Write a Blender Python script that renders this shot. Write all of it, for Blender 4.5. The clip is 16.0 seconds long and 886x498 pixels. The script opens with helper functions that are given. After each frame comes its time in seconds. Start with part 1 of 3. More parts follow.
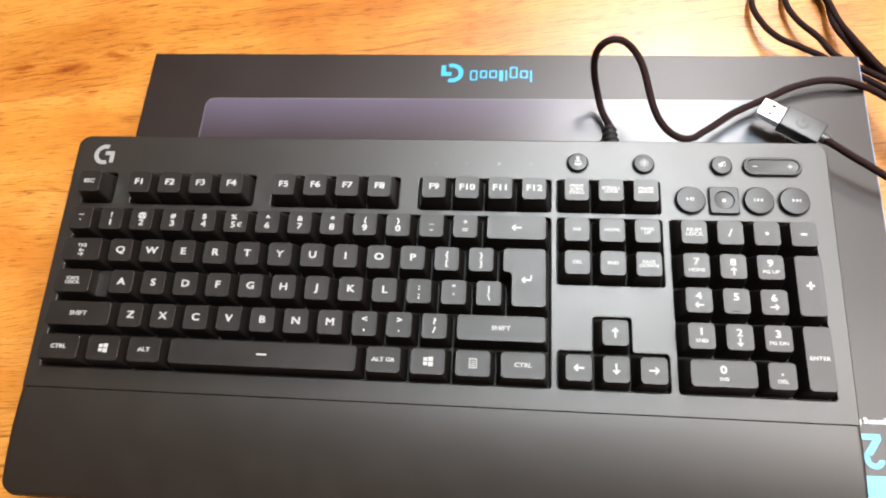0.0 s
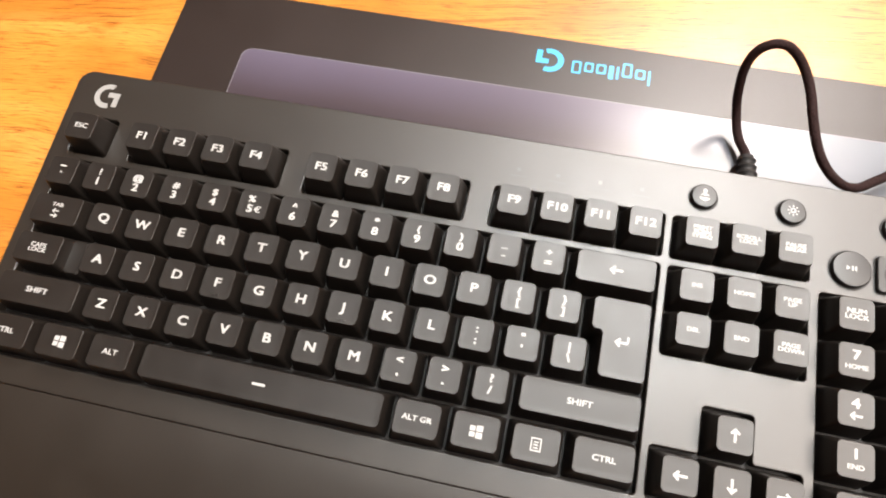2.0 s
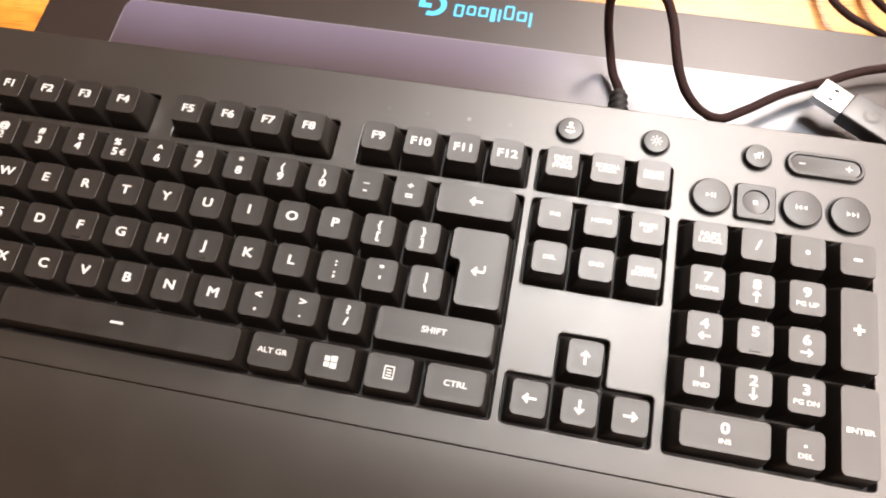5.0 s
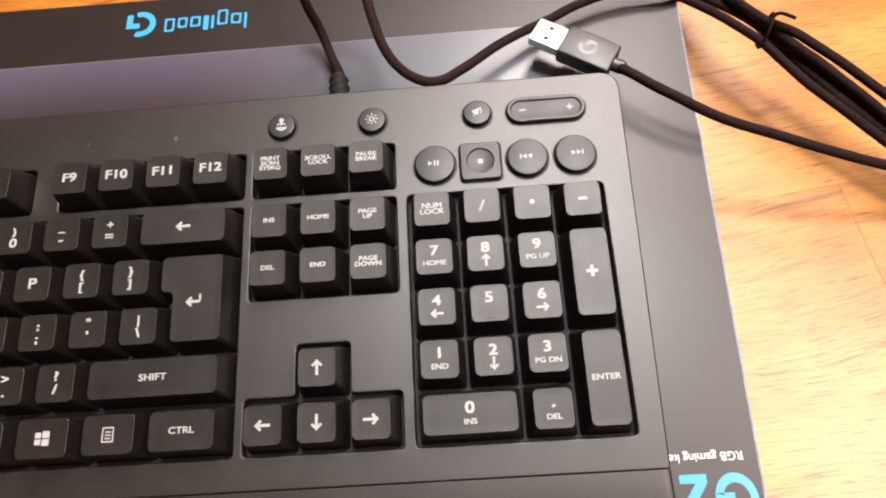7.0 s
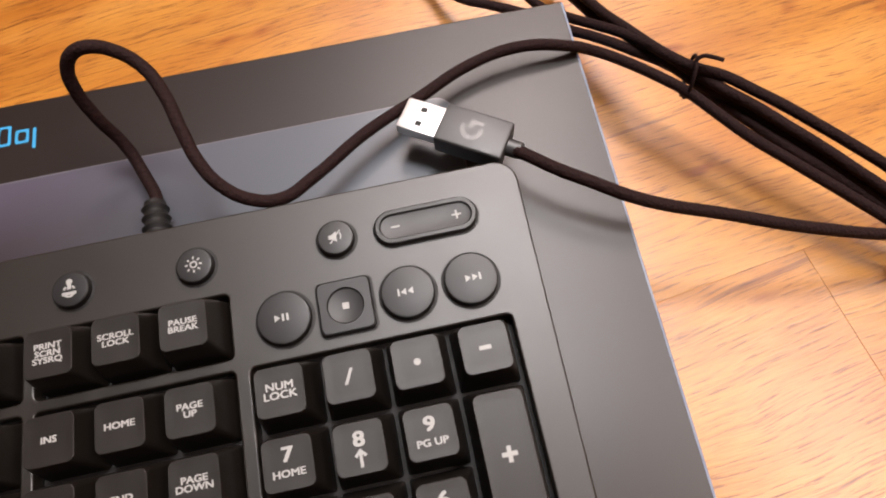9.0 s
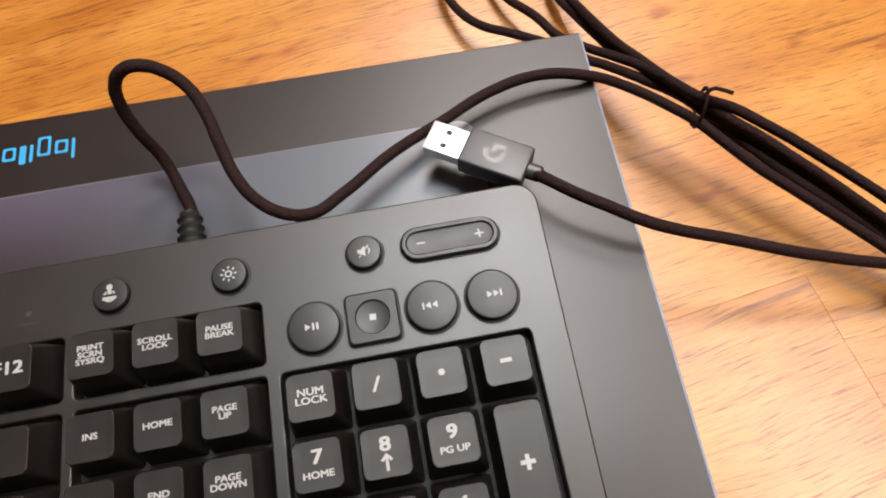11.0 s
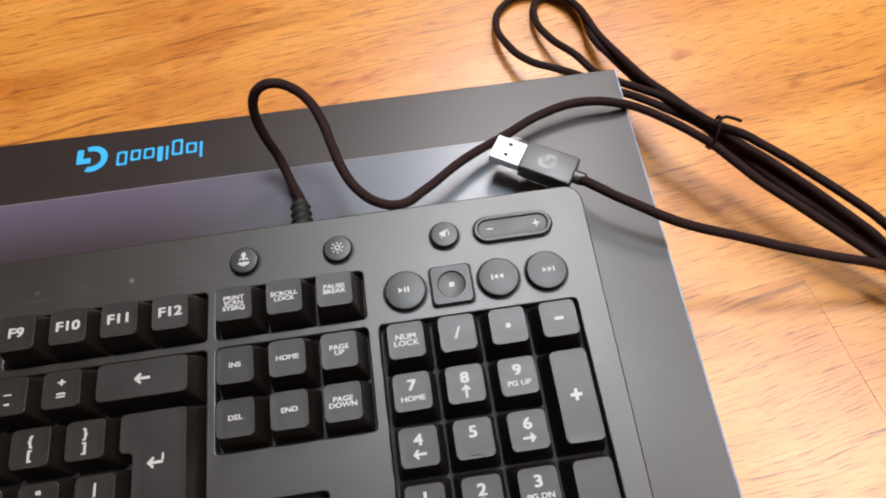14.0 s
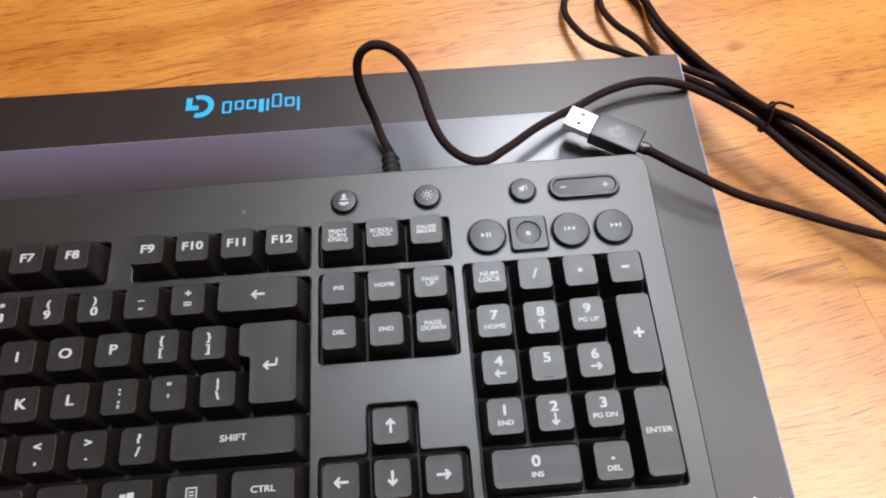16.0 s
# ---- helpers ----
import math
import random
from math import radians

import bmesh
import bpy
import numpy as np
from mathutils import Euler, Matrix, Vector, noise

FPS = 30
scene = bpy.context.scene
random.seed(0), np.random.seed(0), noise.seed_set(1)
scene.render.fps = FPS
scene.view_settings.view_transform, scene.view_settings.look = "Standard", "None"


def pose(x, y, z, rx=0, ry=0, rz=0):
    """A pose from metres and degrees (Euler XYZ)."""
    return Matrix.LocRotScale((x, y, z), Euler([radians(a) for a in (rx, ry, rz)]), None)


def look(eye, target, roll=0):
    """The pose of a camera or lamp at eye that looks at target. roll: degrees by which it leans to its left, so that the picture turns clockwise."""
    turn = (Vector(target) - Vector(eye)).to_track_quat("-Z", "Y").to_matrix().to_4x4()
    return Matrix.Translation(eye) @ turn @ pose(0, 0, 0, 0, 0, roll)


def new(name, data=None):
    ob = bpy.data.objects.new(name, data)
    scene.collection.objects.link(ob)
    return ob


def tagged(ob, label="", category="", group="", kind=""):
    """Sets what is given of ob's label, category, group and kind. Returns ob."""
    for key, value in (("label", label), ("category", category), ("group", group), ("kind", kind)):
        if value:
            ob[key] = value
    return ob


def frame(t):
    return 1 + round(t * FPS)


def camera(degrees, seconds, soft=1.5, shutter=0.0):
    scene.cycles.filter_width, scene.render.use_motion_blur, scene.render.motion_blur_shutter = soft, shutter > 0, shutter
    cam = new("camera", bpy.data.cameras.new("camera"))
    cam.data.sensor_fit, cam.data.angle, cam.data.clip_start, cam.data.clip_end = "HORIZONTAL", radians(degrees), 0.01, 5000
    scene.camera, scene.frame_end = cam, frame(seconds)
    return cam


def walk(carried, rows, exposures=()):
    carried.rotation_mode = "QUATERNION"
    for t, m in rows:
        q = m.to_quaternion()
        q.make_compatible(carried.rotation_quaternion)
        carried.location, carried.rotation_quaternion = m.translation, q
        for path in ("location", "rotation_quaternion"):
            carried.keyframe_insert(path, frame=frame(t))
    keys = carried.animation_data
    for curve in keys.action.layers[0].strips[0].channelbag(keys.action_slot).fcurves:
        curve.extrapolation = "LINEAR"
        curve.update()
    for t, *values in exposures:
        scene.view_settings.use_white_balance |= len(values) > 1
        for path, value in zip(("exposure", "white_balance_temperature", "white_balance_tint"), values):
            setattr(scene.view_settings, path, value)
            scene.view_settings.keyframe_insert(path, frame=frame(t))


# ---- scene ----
cam = camera(69.0, 16.0, soft=2.0)
LEVEL = pose(0, 0, 0.060, 2.4, 0, 0)
PATH = [
    (0, (0.25919, -0.04122, 0.33915), (0.24083, 0.02192, 0.15028), -13.88),
    (0.5, (0.24965, -0.03051, 0.31520), (0.23049, 0.03193, 0.12616), -13.45),
    (1, (0.23823, -0.02088, 0.29592), (0.21660, 0.04215, 0.10736), -12.82),
    (1.5, (0.23041, -0.01221, 0.27931), (0.20846, 0.05176, 0.09109), -9.07),
    (2, (0.22695, -0.00609, 0.26258), (0.20262, 0.05662, 0.07423), -9.70),
    (2.5, (0.22586, -0.00298, 0.24767), (0.20010, 0.05728, 0.05871), -11.23),
    (3, (0.22548, -0.00535, 0.24809), (0.20114, 0.05440, 0.05879), -10.13),
    (3.2, (0.23187, -0.00648, 0.24751), (0.20611, 0.05418, 0.05868), -11.31),
    (5.3, (0.29583, -0.01877, 0.25169), (0.27632, 0.04231, 0.06225), -7.90),
    (5.5, (0.30433, -0.01783, 0.25030), (0.28694, 0.04213, 0.06029), -6.61),
    (6, (0.33111, -0.01719, 0.24435), (0.31638, 0.04372, 0.05441), -5.74),
    (6.5, (0.35587, -0.01293, 0.23732), (0.34398, 0.05033, 0.04796), -9.12),
    (7, (0.37533, -0.00614, 0.22744), (0.36777, 0.05676, 0.03775), -10.48),
    (7.5, (0.38714, 0.00429, 0.21502), (0.38769, 0.06870, 0.02569), -6.95),
    (8, (0.39800, 0.02400, 0.20075), (0.40177, 0.09132, 0.01246), -6.88),
    (8.5, (0.40437, 0.04408, 0.18356), (0.41047, 0.11284, -0.00414), -6.49),
    (8.7, (0.40803, 0.04985, 0.17583), (0.41495, 0.11849, -0.01190), -6.33),
    (10.8, (0.40461, 0.05596, 0.18114), (0.41031, 0.12635, -0.00597), -6.09),
    (11, (0.39967, 0.05067, 0.18625), (0.40817, 0.12311, 0.00002), -3.83),
    (11.5, (0.39357, 0.04462, 0.19556), (0.40143, 0.11845, 0.00986), -4.01),
    (12, (0.39047, 0.03860, 0.20427), (0.39777, 0.11533, 0.01972), -4.72),
    (12.5, (0.38403, 0.03226, 0.21254), (0.39137, 0.11023, 0.02851), -4.38),
    (13, (0.38037, 0.02619, 0.21843), (0.38824, 0.10573, 0.03509), -4.11),
    (13.5, (0.37680, 0.02093, 0.22180), (0.38522, 0.10148, 0.03894), -3.12),
    (14, (0.37250, 0.01619, 0.22887), (0.37963, 0.09874, 0.04684), -3.51),
    (14.5, (0.36265, 0.00966, 0.23517), (0.37062, 0.09257, 0.05334), -1.98),
    (15, (0.35411, 0.00408, 0.24336), (0.36052, 0.08657, 0.06127), -2.34),
    (15.5, (0.34728, -0.00281, 0.24796), (0.35204, 0.07860, 0.06534), -2.37),
    (16, (0.33957, -0.01045, 0.25054), (0.34322, 0.07011, 0.06752), -1.96),
]
walk(cam, [(t, LEVEL @ look(eye, target, roll)) for t, eye, target, roll in PATH],
     [(0, -0.08, 6850, 15), (3.0, 0.33, 7700, 21), (5.5, 0.36, 7700, 24), (6.2, 0.20, 7700, 25), (7.0, -0.34, 7600, 24), (8.0, -0.72, 7550, 24), (8.7, -0.84, 7550, 26), (11.0, -0.76, 7300, 20), (13.0, -0.75, 7000, 18), (16.0, -0.66, 6500, 17)])

# ---- world, windows, exposure ----
world = bpy.data.worlds.new("world")
scene.world = world
world.use_nodes = True
sky = world.node_tree.nodes.new("ShaderNodeTexSky")
sky.sky_type, sky.sun_disc, sky.sun_elevation, sky.sun_rotation = "NISHITA", False, radians(35), radians(30)
world.node_tree.links.new(sky.outputs[0], world.node_tree.nodes["Background"].inputs[0])
world.node_tree.nodes["Background"].inputs[1].default_value = 0.08


def window_light(name, m, width, height, watts, colour):
    data = bpy.data.lights.new(name, "AREA")
    data.shape, data.size, data.size_y, data.energy, data.color = "RECTANGLE", width, height, watts, colour
    ob = new(name, data)
    ob.matrix_world = m
    return ob


window_light("window_light_north", look((0.80, 1.27, 1.70), (0.80, 0.27, 1.70)), 0.55, 0.80, 70, (0.95, 0.97, 0.98))
window_light("window_light_east", look((1.37, 0.0, 1.65), (0.37, 0.0, 1.65)), 0.80, 1.0, 66, (0.97, 0.97, 0.95))
window_light("skylight_light", look((0.70, 0.80, 2.53), (0.70, 0.8001, 1.5)), 0.72, 0.56, 110, (0.85, 0.99, 1.05))

# ---- materials ----


def material(name, colour, rough=0.5, metal=0.0, spec=0.5, coat=0.0):
    m = bpy.data.materials.new(name)
    m.use_nodes = True
    b = m.node_tree.nodes["Principled BSDF"]
    b.inputs["Base Color"].default_value = (*colour, 1)
    b.inputs["Roughness"].default_value = rough
    b.inputs["Metallic"].default_value = metal
    b.inputs["Specular IOR Level"].default_value = spec
    b.inputs["Coat Weight"].default_value = coat
    return m


def node(m, kind, **inputs):
    n = m.node_tree.nodes.new(kind)
    for key, value in inputs.items():
        n.inputs[key.replace("_", " ")].default_value = value
    return n


def wire(m, a, out, b, into):
    m.node_tree.links.new(a.outputs[out], b.inputs[into])


def textured(m, colours, scale, bump_scale, bump, rough=None, stretch=(1, 1, 1)):
    """Two scales of variation: mottled colour and roughness, and fine relief."""
    b = m.node_tree.nodes["Principled BSDF"]
    co = node(m, "ShaderNodeTexCoord")
    mp = node(m, "ShaderNodeMapping", Scale=stretch)
    wire(m, co, "Object", mp, "Vector")
    n1 = node(m, "ShaderNodeTexNoise", Scale=scale, Detail=5.0)
    n2 = node(m, "ShaderNodeTexNoise", Scale=bump_scale, Detail=3.0)
    wire(m, mp, 0, n1, "Vector")
    wire(m, mp, 0, n2, "Vector")
    ramp = node(m, "ShaderNodeValToRGB")
    ramp.color_ramp.elements[0].position, ramp.color_ramp.elements[1].position = 0.35, 0.68
    ramp.color_ramp.elements[0].color, ramp.color_ramp.elements[1].color = (*colours[0], 1), (*colours[1], 1)
    wire(m, n1, 0, ramp, 0)
    wire(m, ramp, 0, b, "Base Color")
    if rough:
        mr = node(m, "ShaderNodeMapRange")
        mr.inputs[1].default_value, mr.inputs[2].default_value = 0.3, 0.7
        mr.inputs[3].default_value, mr.inputs[4].default_value = rough
        wire(m, n1, 0, mr, 0)
        wire(m, mr, 0, b, "Roughness")
    bp = node(m, "ShaderNodeBump", Strength=bump, Distance=0.0002)
    wire(m, n2, 0, bp, "Height")
    wire(m, bp, 0, b, "Normal")
    return m


DECK = textured(material("deck_plastic", (0.02, 0.021, 0.02), spec=0.76), ((0.0098, 0.0070, 0.0047), (0.0112, 0.0081, 0.0055)), 55, 2600, 0.10, (0.42, 0.45))
CAP = textured(material("cap_plastic", (0.022, 0.021, 0.021), spec=0.56), ((0.0064, 0.0045, 0.0033), (0.0086, 0.0062, 0.0047)), 90, 3000, 0.12, (0.42, 0.47))
BUTTON = textured(material("button_plastic", (0.02, 0.02, 0.021)), ((0.0095, 0.0095, 0.0098), (0.0130, 0.0130, 0.0134)), 90, 3000, 0.08, (0.40, 0.48))
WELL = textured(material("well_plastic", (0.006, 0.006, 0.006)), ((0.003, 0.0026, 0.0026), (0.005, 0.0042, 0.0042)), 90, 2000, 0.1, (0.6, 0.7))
LEGEND = material("legend_white", (0.36, 0.36, 0.35), 0.5)
SILVER = material("silver_print", (0.32, 0.32, 0.31), 0.4, 0.3)
# paler than the grip: the highlights of an embossed mark, put into colour
MARK = material("emboss_glint", (0.043, 0.045, 0.046), 0.29)
LINE = material("thin_print", (0.16, 0.15, 0.17), 0.4)
FAINT = material("faint_caption", (0.035, 0.035, 0.034), 0.4)
LED = material("led_window", (0.04, 0.04, 0.04), 0.4)
LED_PALE = material("led_window_pale", (0.09, 0.09, 0.085), 0.4)
CARD = textured(material("laminated_card", (0.018, 0.017, 0.017), spec=0.5), ((0.0125, 0.0080, 0.0068), (0.0160, 0.0104, 0.0090)), 18, 1500, 0.05, (0.37, 0.41))
CARD_SIDE = textured(material("blue_card", (0.05, 0.32, 0.62)), ((0.045, 0.29, 0.58), (0.06, 0.36, 0.68)), 60, 1500, 0.08, (0.35, 0.45))
EDGE = textured(material("worn_card_edge", (0.35, 0.55, 0.85)), ((0.12, 0.16, 0.25), (0.24, 0.28, 0.36)), 160, 1500, 0.1, (0.4, 0.5))
CYAN = material("cyan_print", (0.02, 0.32, 0.58), 0.32)
PRINT_WHITE = material("white_print", (0.75, 0.76, 0.77), 0.35)
METAL = textured(material("nickel_shell", (0.75, 0.75, 0.74), 0.3, 0.9), ((0.70, 0.70, 0.69), (0.80, 0.80, 0.79)), 150, 3000, 0.05, (0.40, 0.50))
DARK = material("slot_dark", (0.004, 0.004, 0.004), 0.7)
GRIP = textured(material("grip_plastic", (0.02, 0.021, 0.022), spec=0.9), ((0.024, 0.026, 0.028), (0.032, 0.034, 0.036)), 120, 3000, 0.1, (0.46, 0.54))
PLASTER = textured(material("wall_plaster", (0.62, 0.54, 0.44)), ((0.14, 0.066, 0.028), (0.18, 0.088, 0.038)), 3, 200, 0.2, (0.85, 0.95))
CEILING = textured(material("ceiling_paint", (0.75, 0.72, 0.66)), ((0.050, 0.028, 0.016), (0.062, 0.036, 0.021)), 3, 200, 0.2, (0.85, 0.95))
FRAME = textured(material("window_paint", (0.75, 0.74, 0.72)), ((0.72, 0.71, 0.69), (0.78, 0.77, 0.75)), 12, 300, 0.1, (0.4, 0.5))


def panel_print():
    """The picture panel of the box: violet haze that turns dark towards the front of the box."""
    m = material("panel_print", (0.1, 0.1, 0.14), 0.27)
    b = m.node_tree.nodes["Principled BSDF"]
    co = node(m, "ShaderNodeTexCoord")
    sep = node(m, "ShaderNodeSeparateXYZ")
    wire(m, co, "Object", sep, 0)
    noise_n = node(m, "ShaderNodeTexNoise", Scale=14.0, Detail=3.0)
    wire(m, co, "Object", noise_n, "Vector")
    add = node(m, "ShaderNodeMath")
    add.operation = "MULTIPLY_ADD"
    wire(m, noise_n, 0, add, 0)
    add.inputs[1].default_value = 0.012
    wire(m, sep, "Y", add, 2)
    mr = node(m, "ShaderNodeMapRange")
    mr.inputs[1].default_value, mr.inputs[2].default_value = 0.145, 0.195
    wire(m, add, 0, mr, 0)
    ramp = node(m, "ShaderNodeValToRGB")
    ramp.color_ramp.elements[0].color, ramp.color_ramp.elements[1].color = (0.012, 0.0095, 0.0105, 1), (0.085, 0.072, 0.105, 1)
    mid = ramp.color_ramp.elements.new(0.45)
    mid.color = (0.042, 0.031, 0.038, 1)
    wire(m, mr, 0, ramp, 0)
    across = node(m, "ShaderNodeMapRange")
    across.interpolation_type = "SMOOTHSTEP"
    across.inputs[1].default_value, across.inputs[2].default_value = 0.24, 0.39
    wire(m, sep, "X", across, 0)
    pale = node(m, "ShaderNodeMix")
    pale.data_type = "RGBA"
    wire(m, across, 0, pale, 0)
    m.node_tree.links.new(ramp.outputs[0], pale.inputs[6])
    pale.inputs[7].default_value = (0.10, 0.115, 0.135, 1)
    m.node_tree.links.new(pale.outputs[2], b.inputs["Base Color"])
    b.inputs["Roughness"].default_value = 0.28
    return m


PANEL = panel_print()


def cord_material():
    """Braided sleeve: fine crossed threads."""
    m = material("braided_cord", (0.016, 0.010, 0.008), 0.8, 0.0, 0.15)
    b = m.node_tree.nodes["Principled BSDF"]
    co = node(m, "ShaderNodeTexCoord")
    n = node(m, "ShaderNodeTexNoise", Scale=900.0, Detail=2.0)
    v = node(m, "ShaderNodeTexVoronoi", Scale=950.0)
    wire(m, co, "Object", n, "Vector")
    wire(m, co, "Object", v, "Vector")
    ramp = node(m, "ShaderNodeValToRGB")
    ramp.color_ramp.elements[0].color, ramp.color_ramp.elements[1].color = (0.007, 0.003, 0.003, 1), (0.028, 0.012, 0.011, 1)
    wire(m, n, 0, ramp, 0)
    wire(m, ramp, 0, b, "Base Color")
    bp = node(m, "ShaderNodeBump", Strength=0.7, Distance=0.0004)
    wire(m, v, 0, bp, "Height")
    wire(m, bp, 0, b, "Normal")
    return m


CORD = cord_material()


def wood_material():
    """Orange oak laminate: long grain, dark pores, knots and a colour of its own for each board."""
    m = material("oak_laminate", (0.5, 0.24, 0.07), 0.35, 0.0, 0.8)
    b = m.node_tree.nodes["Principled BSDF"]
    info = node(m, "ShaderNodeObjectInfo")
    co = node(m, "ShaderNodeTexCoord")
    shift = node(m, "ShaderNodeVectorMath")
    shift.operation = "MULTIPLY_ADD"
    wire(m, info, "Random", shift, 0)
    shift.inputs[1].default_value = (7.0, 5.0, 3.0)
    wire(m, co, "Object", shift, 2)
    # wavy long figure
    warp = node(m, "ShaderNodeTexNoise", Scale=5.0, Detail=3.0)
    wire(m, shift, 0, warp, "Vector")
    bend = node(m, "ShaderNodeVectorMath")
    bend.operation = "MULTIPLY_ADD"
    wire(m, warp, "Color", bend, 0)
    bend.inputs[1].default_value = (0.0, 0.036, 0.0)
    wire(m, shift, 0, bend, 2)
    long_map = node(m, "ShaderNodeMapping", Scale=(2.5, 26.0, 2.5))
    wire(m, bend, 0, long_map, "Vector")
    fig = node(m, "ShaderNodeTexNoise", Scale=1.0, Detail=5.0, Roughness=0.6)
    wire(m, long_map, 0, fig, "Vector")
    # short dark pores
    pore_map = node(m, "ShaderNodeMapping", Scale=(58.0, 1050.0, 58.0))
    wire(m, bend, 0, pore_map, "Vector")
    pore = node(m, "ShaderNodeTexNoise", Scale=1.0, Detail=3.0, Roughness=0.7)
    wire(m, pore_map, 0, pore, "Vector")
    # a few dark streaks
    streak_map = node(m, "ShaderNodeMapping", Scale=(11.0, 340.0, 11.0))
    wire(m, bend, 0, streak_map, "Vector")
    streak = node(m, "ShaderNodeTexNoise", Scale=1.0, Detail=4.0, Roughness=0.55)
    wire(m, streak_map, 0, streak, "Vector")
    blot = node(m, "ShaderNodeTexNoise", Scale=11.0, Detail=3.0)
    wire(m, shift, 0, blot, "Vector")

    def ramp_of(source, stops):
        r = node(m, "ShaderNodeValToRGB")
        r.color_ramp.elements[0].position, r.color_ramp.elements[0].color = stops[0][0], (*stops[0][1], 1)
        r.color_ramp.elements[1].position, r.color_ramp.elements[1].color = stops[-1][0], (*stops[-1][1], 1)
        for place, colour in stops[1:-1]:
            r.color_ramp.elements.new(place).color = (*colour, 1)
        wire(m, source, 0, r, 0)
        return r

    def mix(mode, a, bb, amount):
        x = node(m, "ShaderNodeMix")
        x.data_type, x.blend_type = "RGBA", mode
        x.inputs[0].default_value = amount
        m.node_tree.links.new(a, x.inputs[6])
        m.node_tree.links.new(bb, x.inputs[7])
        return x.outputs[2]

    base = ramp_of(fig, [(0.28, (0.400, 0.140, 0.018)), (0.50, (0.490, 0.200, 0.034)), (0.72, (0.555, 0.252, 0.060))])
    dark = ramp_of(pore, [(0.35, (0.38, 0.24, 0.15)), (0.43, (0.90, 0.85, 0.80)), (0.56, (1.08, 1.08, 1.07))])
    streaks = ramp_of(streak, [(0.325, (0.36, 0.21, 0.12)), (0.375, (1, 1, 1))])
    blots = ramp_of(blot, [(0.34, (0.78, 0.58, 0.40)), (0.50, (1, 1, 1)), (0.75, (1.08, 1.08, 1.05))])
    knot_map = node(m, "ShaderNodeMapping", Scale=(1.0, 2.4, 1.0))
    wire(m, shift, 0, knot_map, "Vector")
    knot = node(m, "ShaderNodeTexNoise", Scale=24.0, Detail=2.0)
    wire(m, knot_map, 0, knot, "Vector")
    knots = ramp_of(knot, [(0.66, (1, 1, 1)), (0.74, (0.66, 0.44, 0.28)), (0.80, (0.38, 0.20, 0.10))])
    colour = mix("MULTIPLY", base.outputs[0], dark.outputs[0], 0.92)
    colour = mix("MULTIPLY", colour, knots.outputs[0], 0.85)
    colour = mix("MULTIPLY", colour, streaks.outputs[0], 0.65)
    colour = mix("MULTIPLY", colour, blots.outputs[0], 0.6)
    tone = node(m, "ShaderNodeHueSaturation")
    mr = node(m, "ShaderNodeMapRange")
    mr.inputs[3].default_value, mr.inputs[4].default_value = 0.95, 1.05
    wire(m, info, "Random", mr, 0)
    wire(m, mr, 0, tone, "Value")
    m.node_tree.links.new(colour, tone.inputs["Color"])
    wire(m, tone, 0, b, "Base Color")
    rr = node(m, "ShaderNodeMapRange")
    rr.inputs[3].default_value, rr.inputs[4].default_value = 0.38, 0.25
    wire(m, pore, 0, rr, 0)
    wire(m, rr, 0, b, "Roughness")
    bp = node(m, "ShaderNodeBump", Strength=0.4, Distance=0.0003)
    wire(m, pore, 0, bp, "Height")
    wire(m, bp, 0, b, "Normal")
    return m


WOOD = wood_material()

# ---- mesh helpers ----


def mesh_object(name, bm, mat, smooth=35):
    me = bpy.data.meshes.new(name)
    bmesh.ops.recalc_face_normals(bm, faces=bm.faces)
    bm.to_mesh(me)
    bm.free()
    me.materials.append(mat)
    if smooth:
        me.shade_smooth()
        me.set_sharp_from_angle(angle=radians(smooth))
    return new(name, me)


def part(name, bm, mat, parent, label="", smooth=35):
    ob = mesh_object(name, bm, mat, smooth)
    ob.parent = parent
    return tagged(ob, label)


def block(bm, lo, hi, m=Matrix()):
    """An axis-aligned block from corner to corner."""
    size = Vector(hi) - Vector(lo)
    middle = (Vector(hi) + Vector(lo)) / 2
    return bmesh.ops.create_cube(bm, size=1, matrix=m @ Matrix.Translation(middle) @ Matrix.Diagonal((*size, 1)))["verts"]


def bevelled_block(lo, hi, r=0.001, segments=2):
    bm = bmesh.new()
    block(bm, lo, hi)
    bmesh.ops.bevel(bm, geom=bm.edges[:], offset=r, segments=segments, affect="EDGES", profile=0.5)
    return bm


def rounded(poly, inset=0.0, r=0.001, n=4, up=0.0):
    """A right-angled outline, counter-clockwise, drawn in by inset and with its corners rounded; up moves it along y."""
    count = len(poly)
    out = []
    corners = []
    for i in range(count):
        p, a, b = Vector(poly[i]), Vector(poly[i - 1]), Vector(poly[(i + 1) % count])
        d1, d2 = (p - a).normalized(), (b - p).normalized()
        n1, n2 = Vector((-d1.y, d1.x)), Vector((-d2.y, d2.x))
        corners.append((p + (n1 + n2) * inset, d1, d2))
    for p, d1, d2 in corners:
        start, end, centre = p - d1 * r, p + d2 * r, p - d1 * r + d2 * r
        for k in range(n + 1):
            a = k / n * math.pi / 2
            q = centre + (start - centre) * math.cos(a) + (end - centre) * math.sin(a)
            out.append((q.x, q.y + up))
    return out


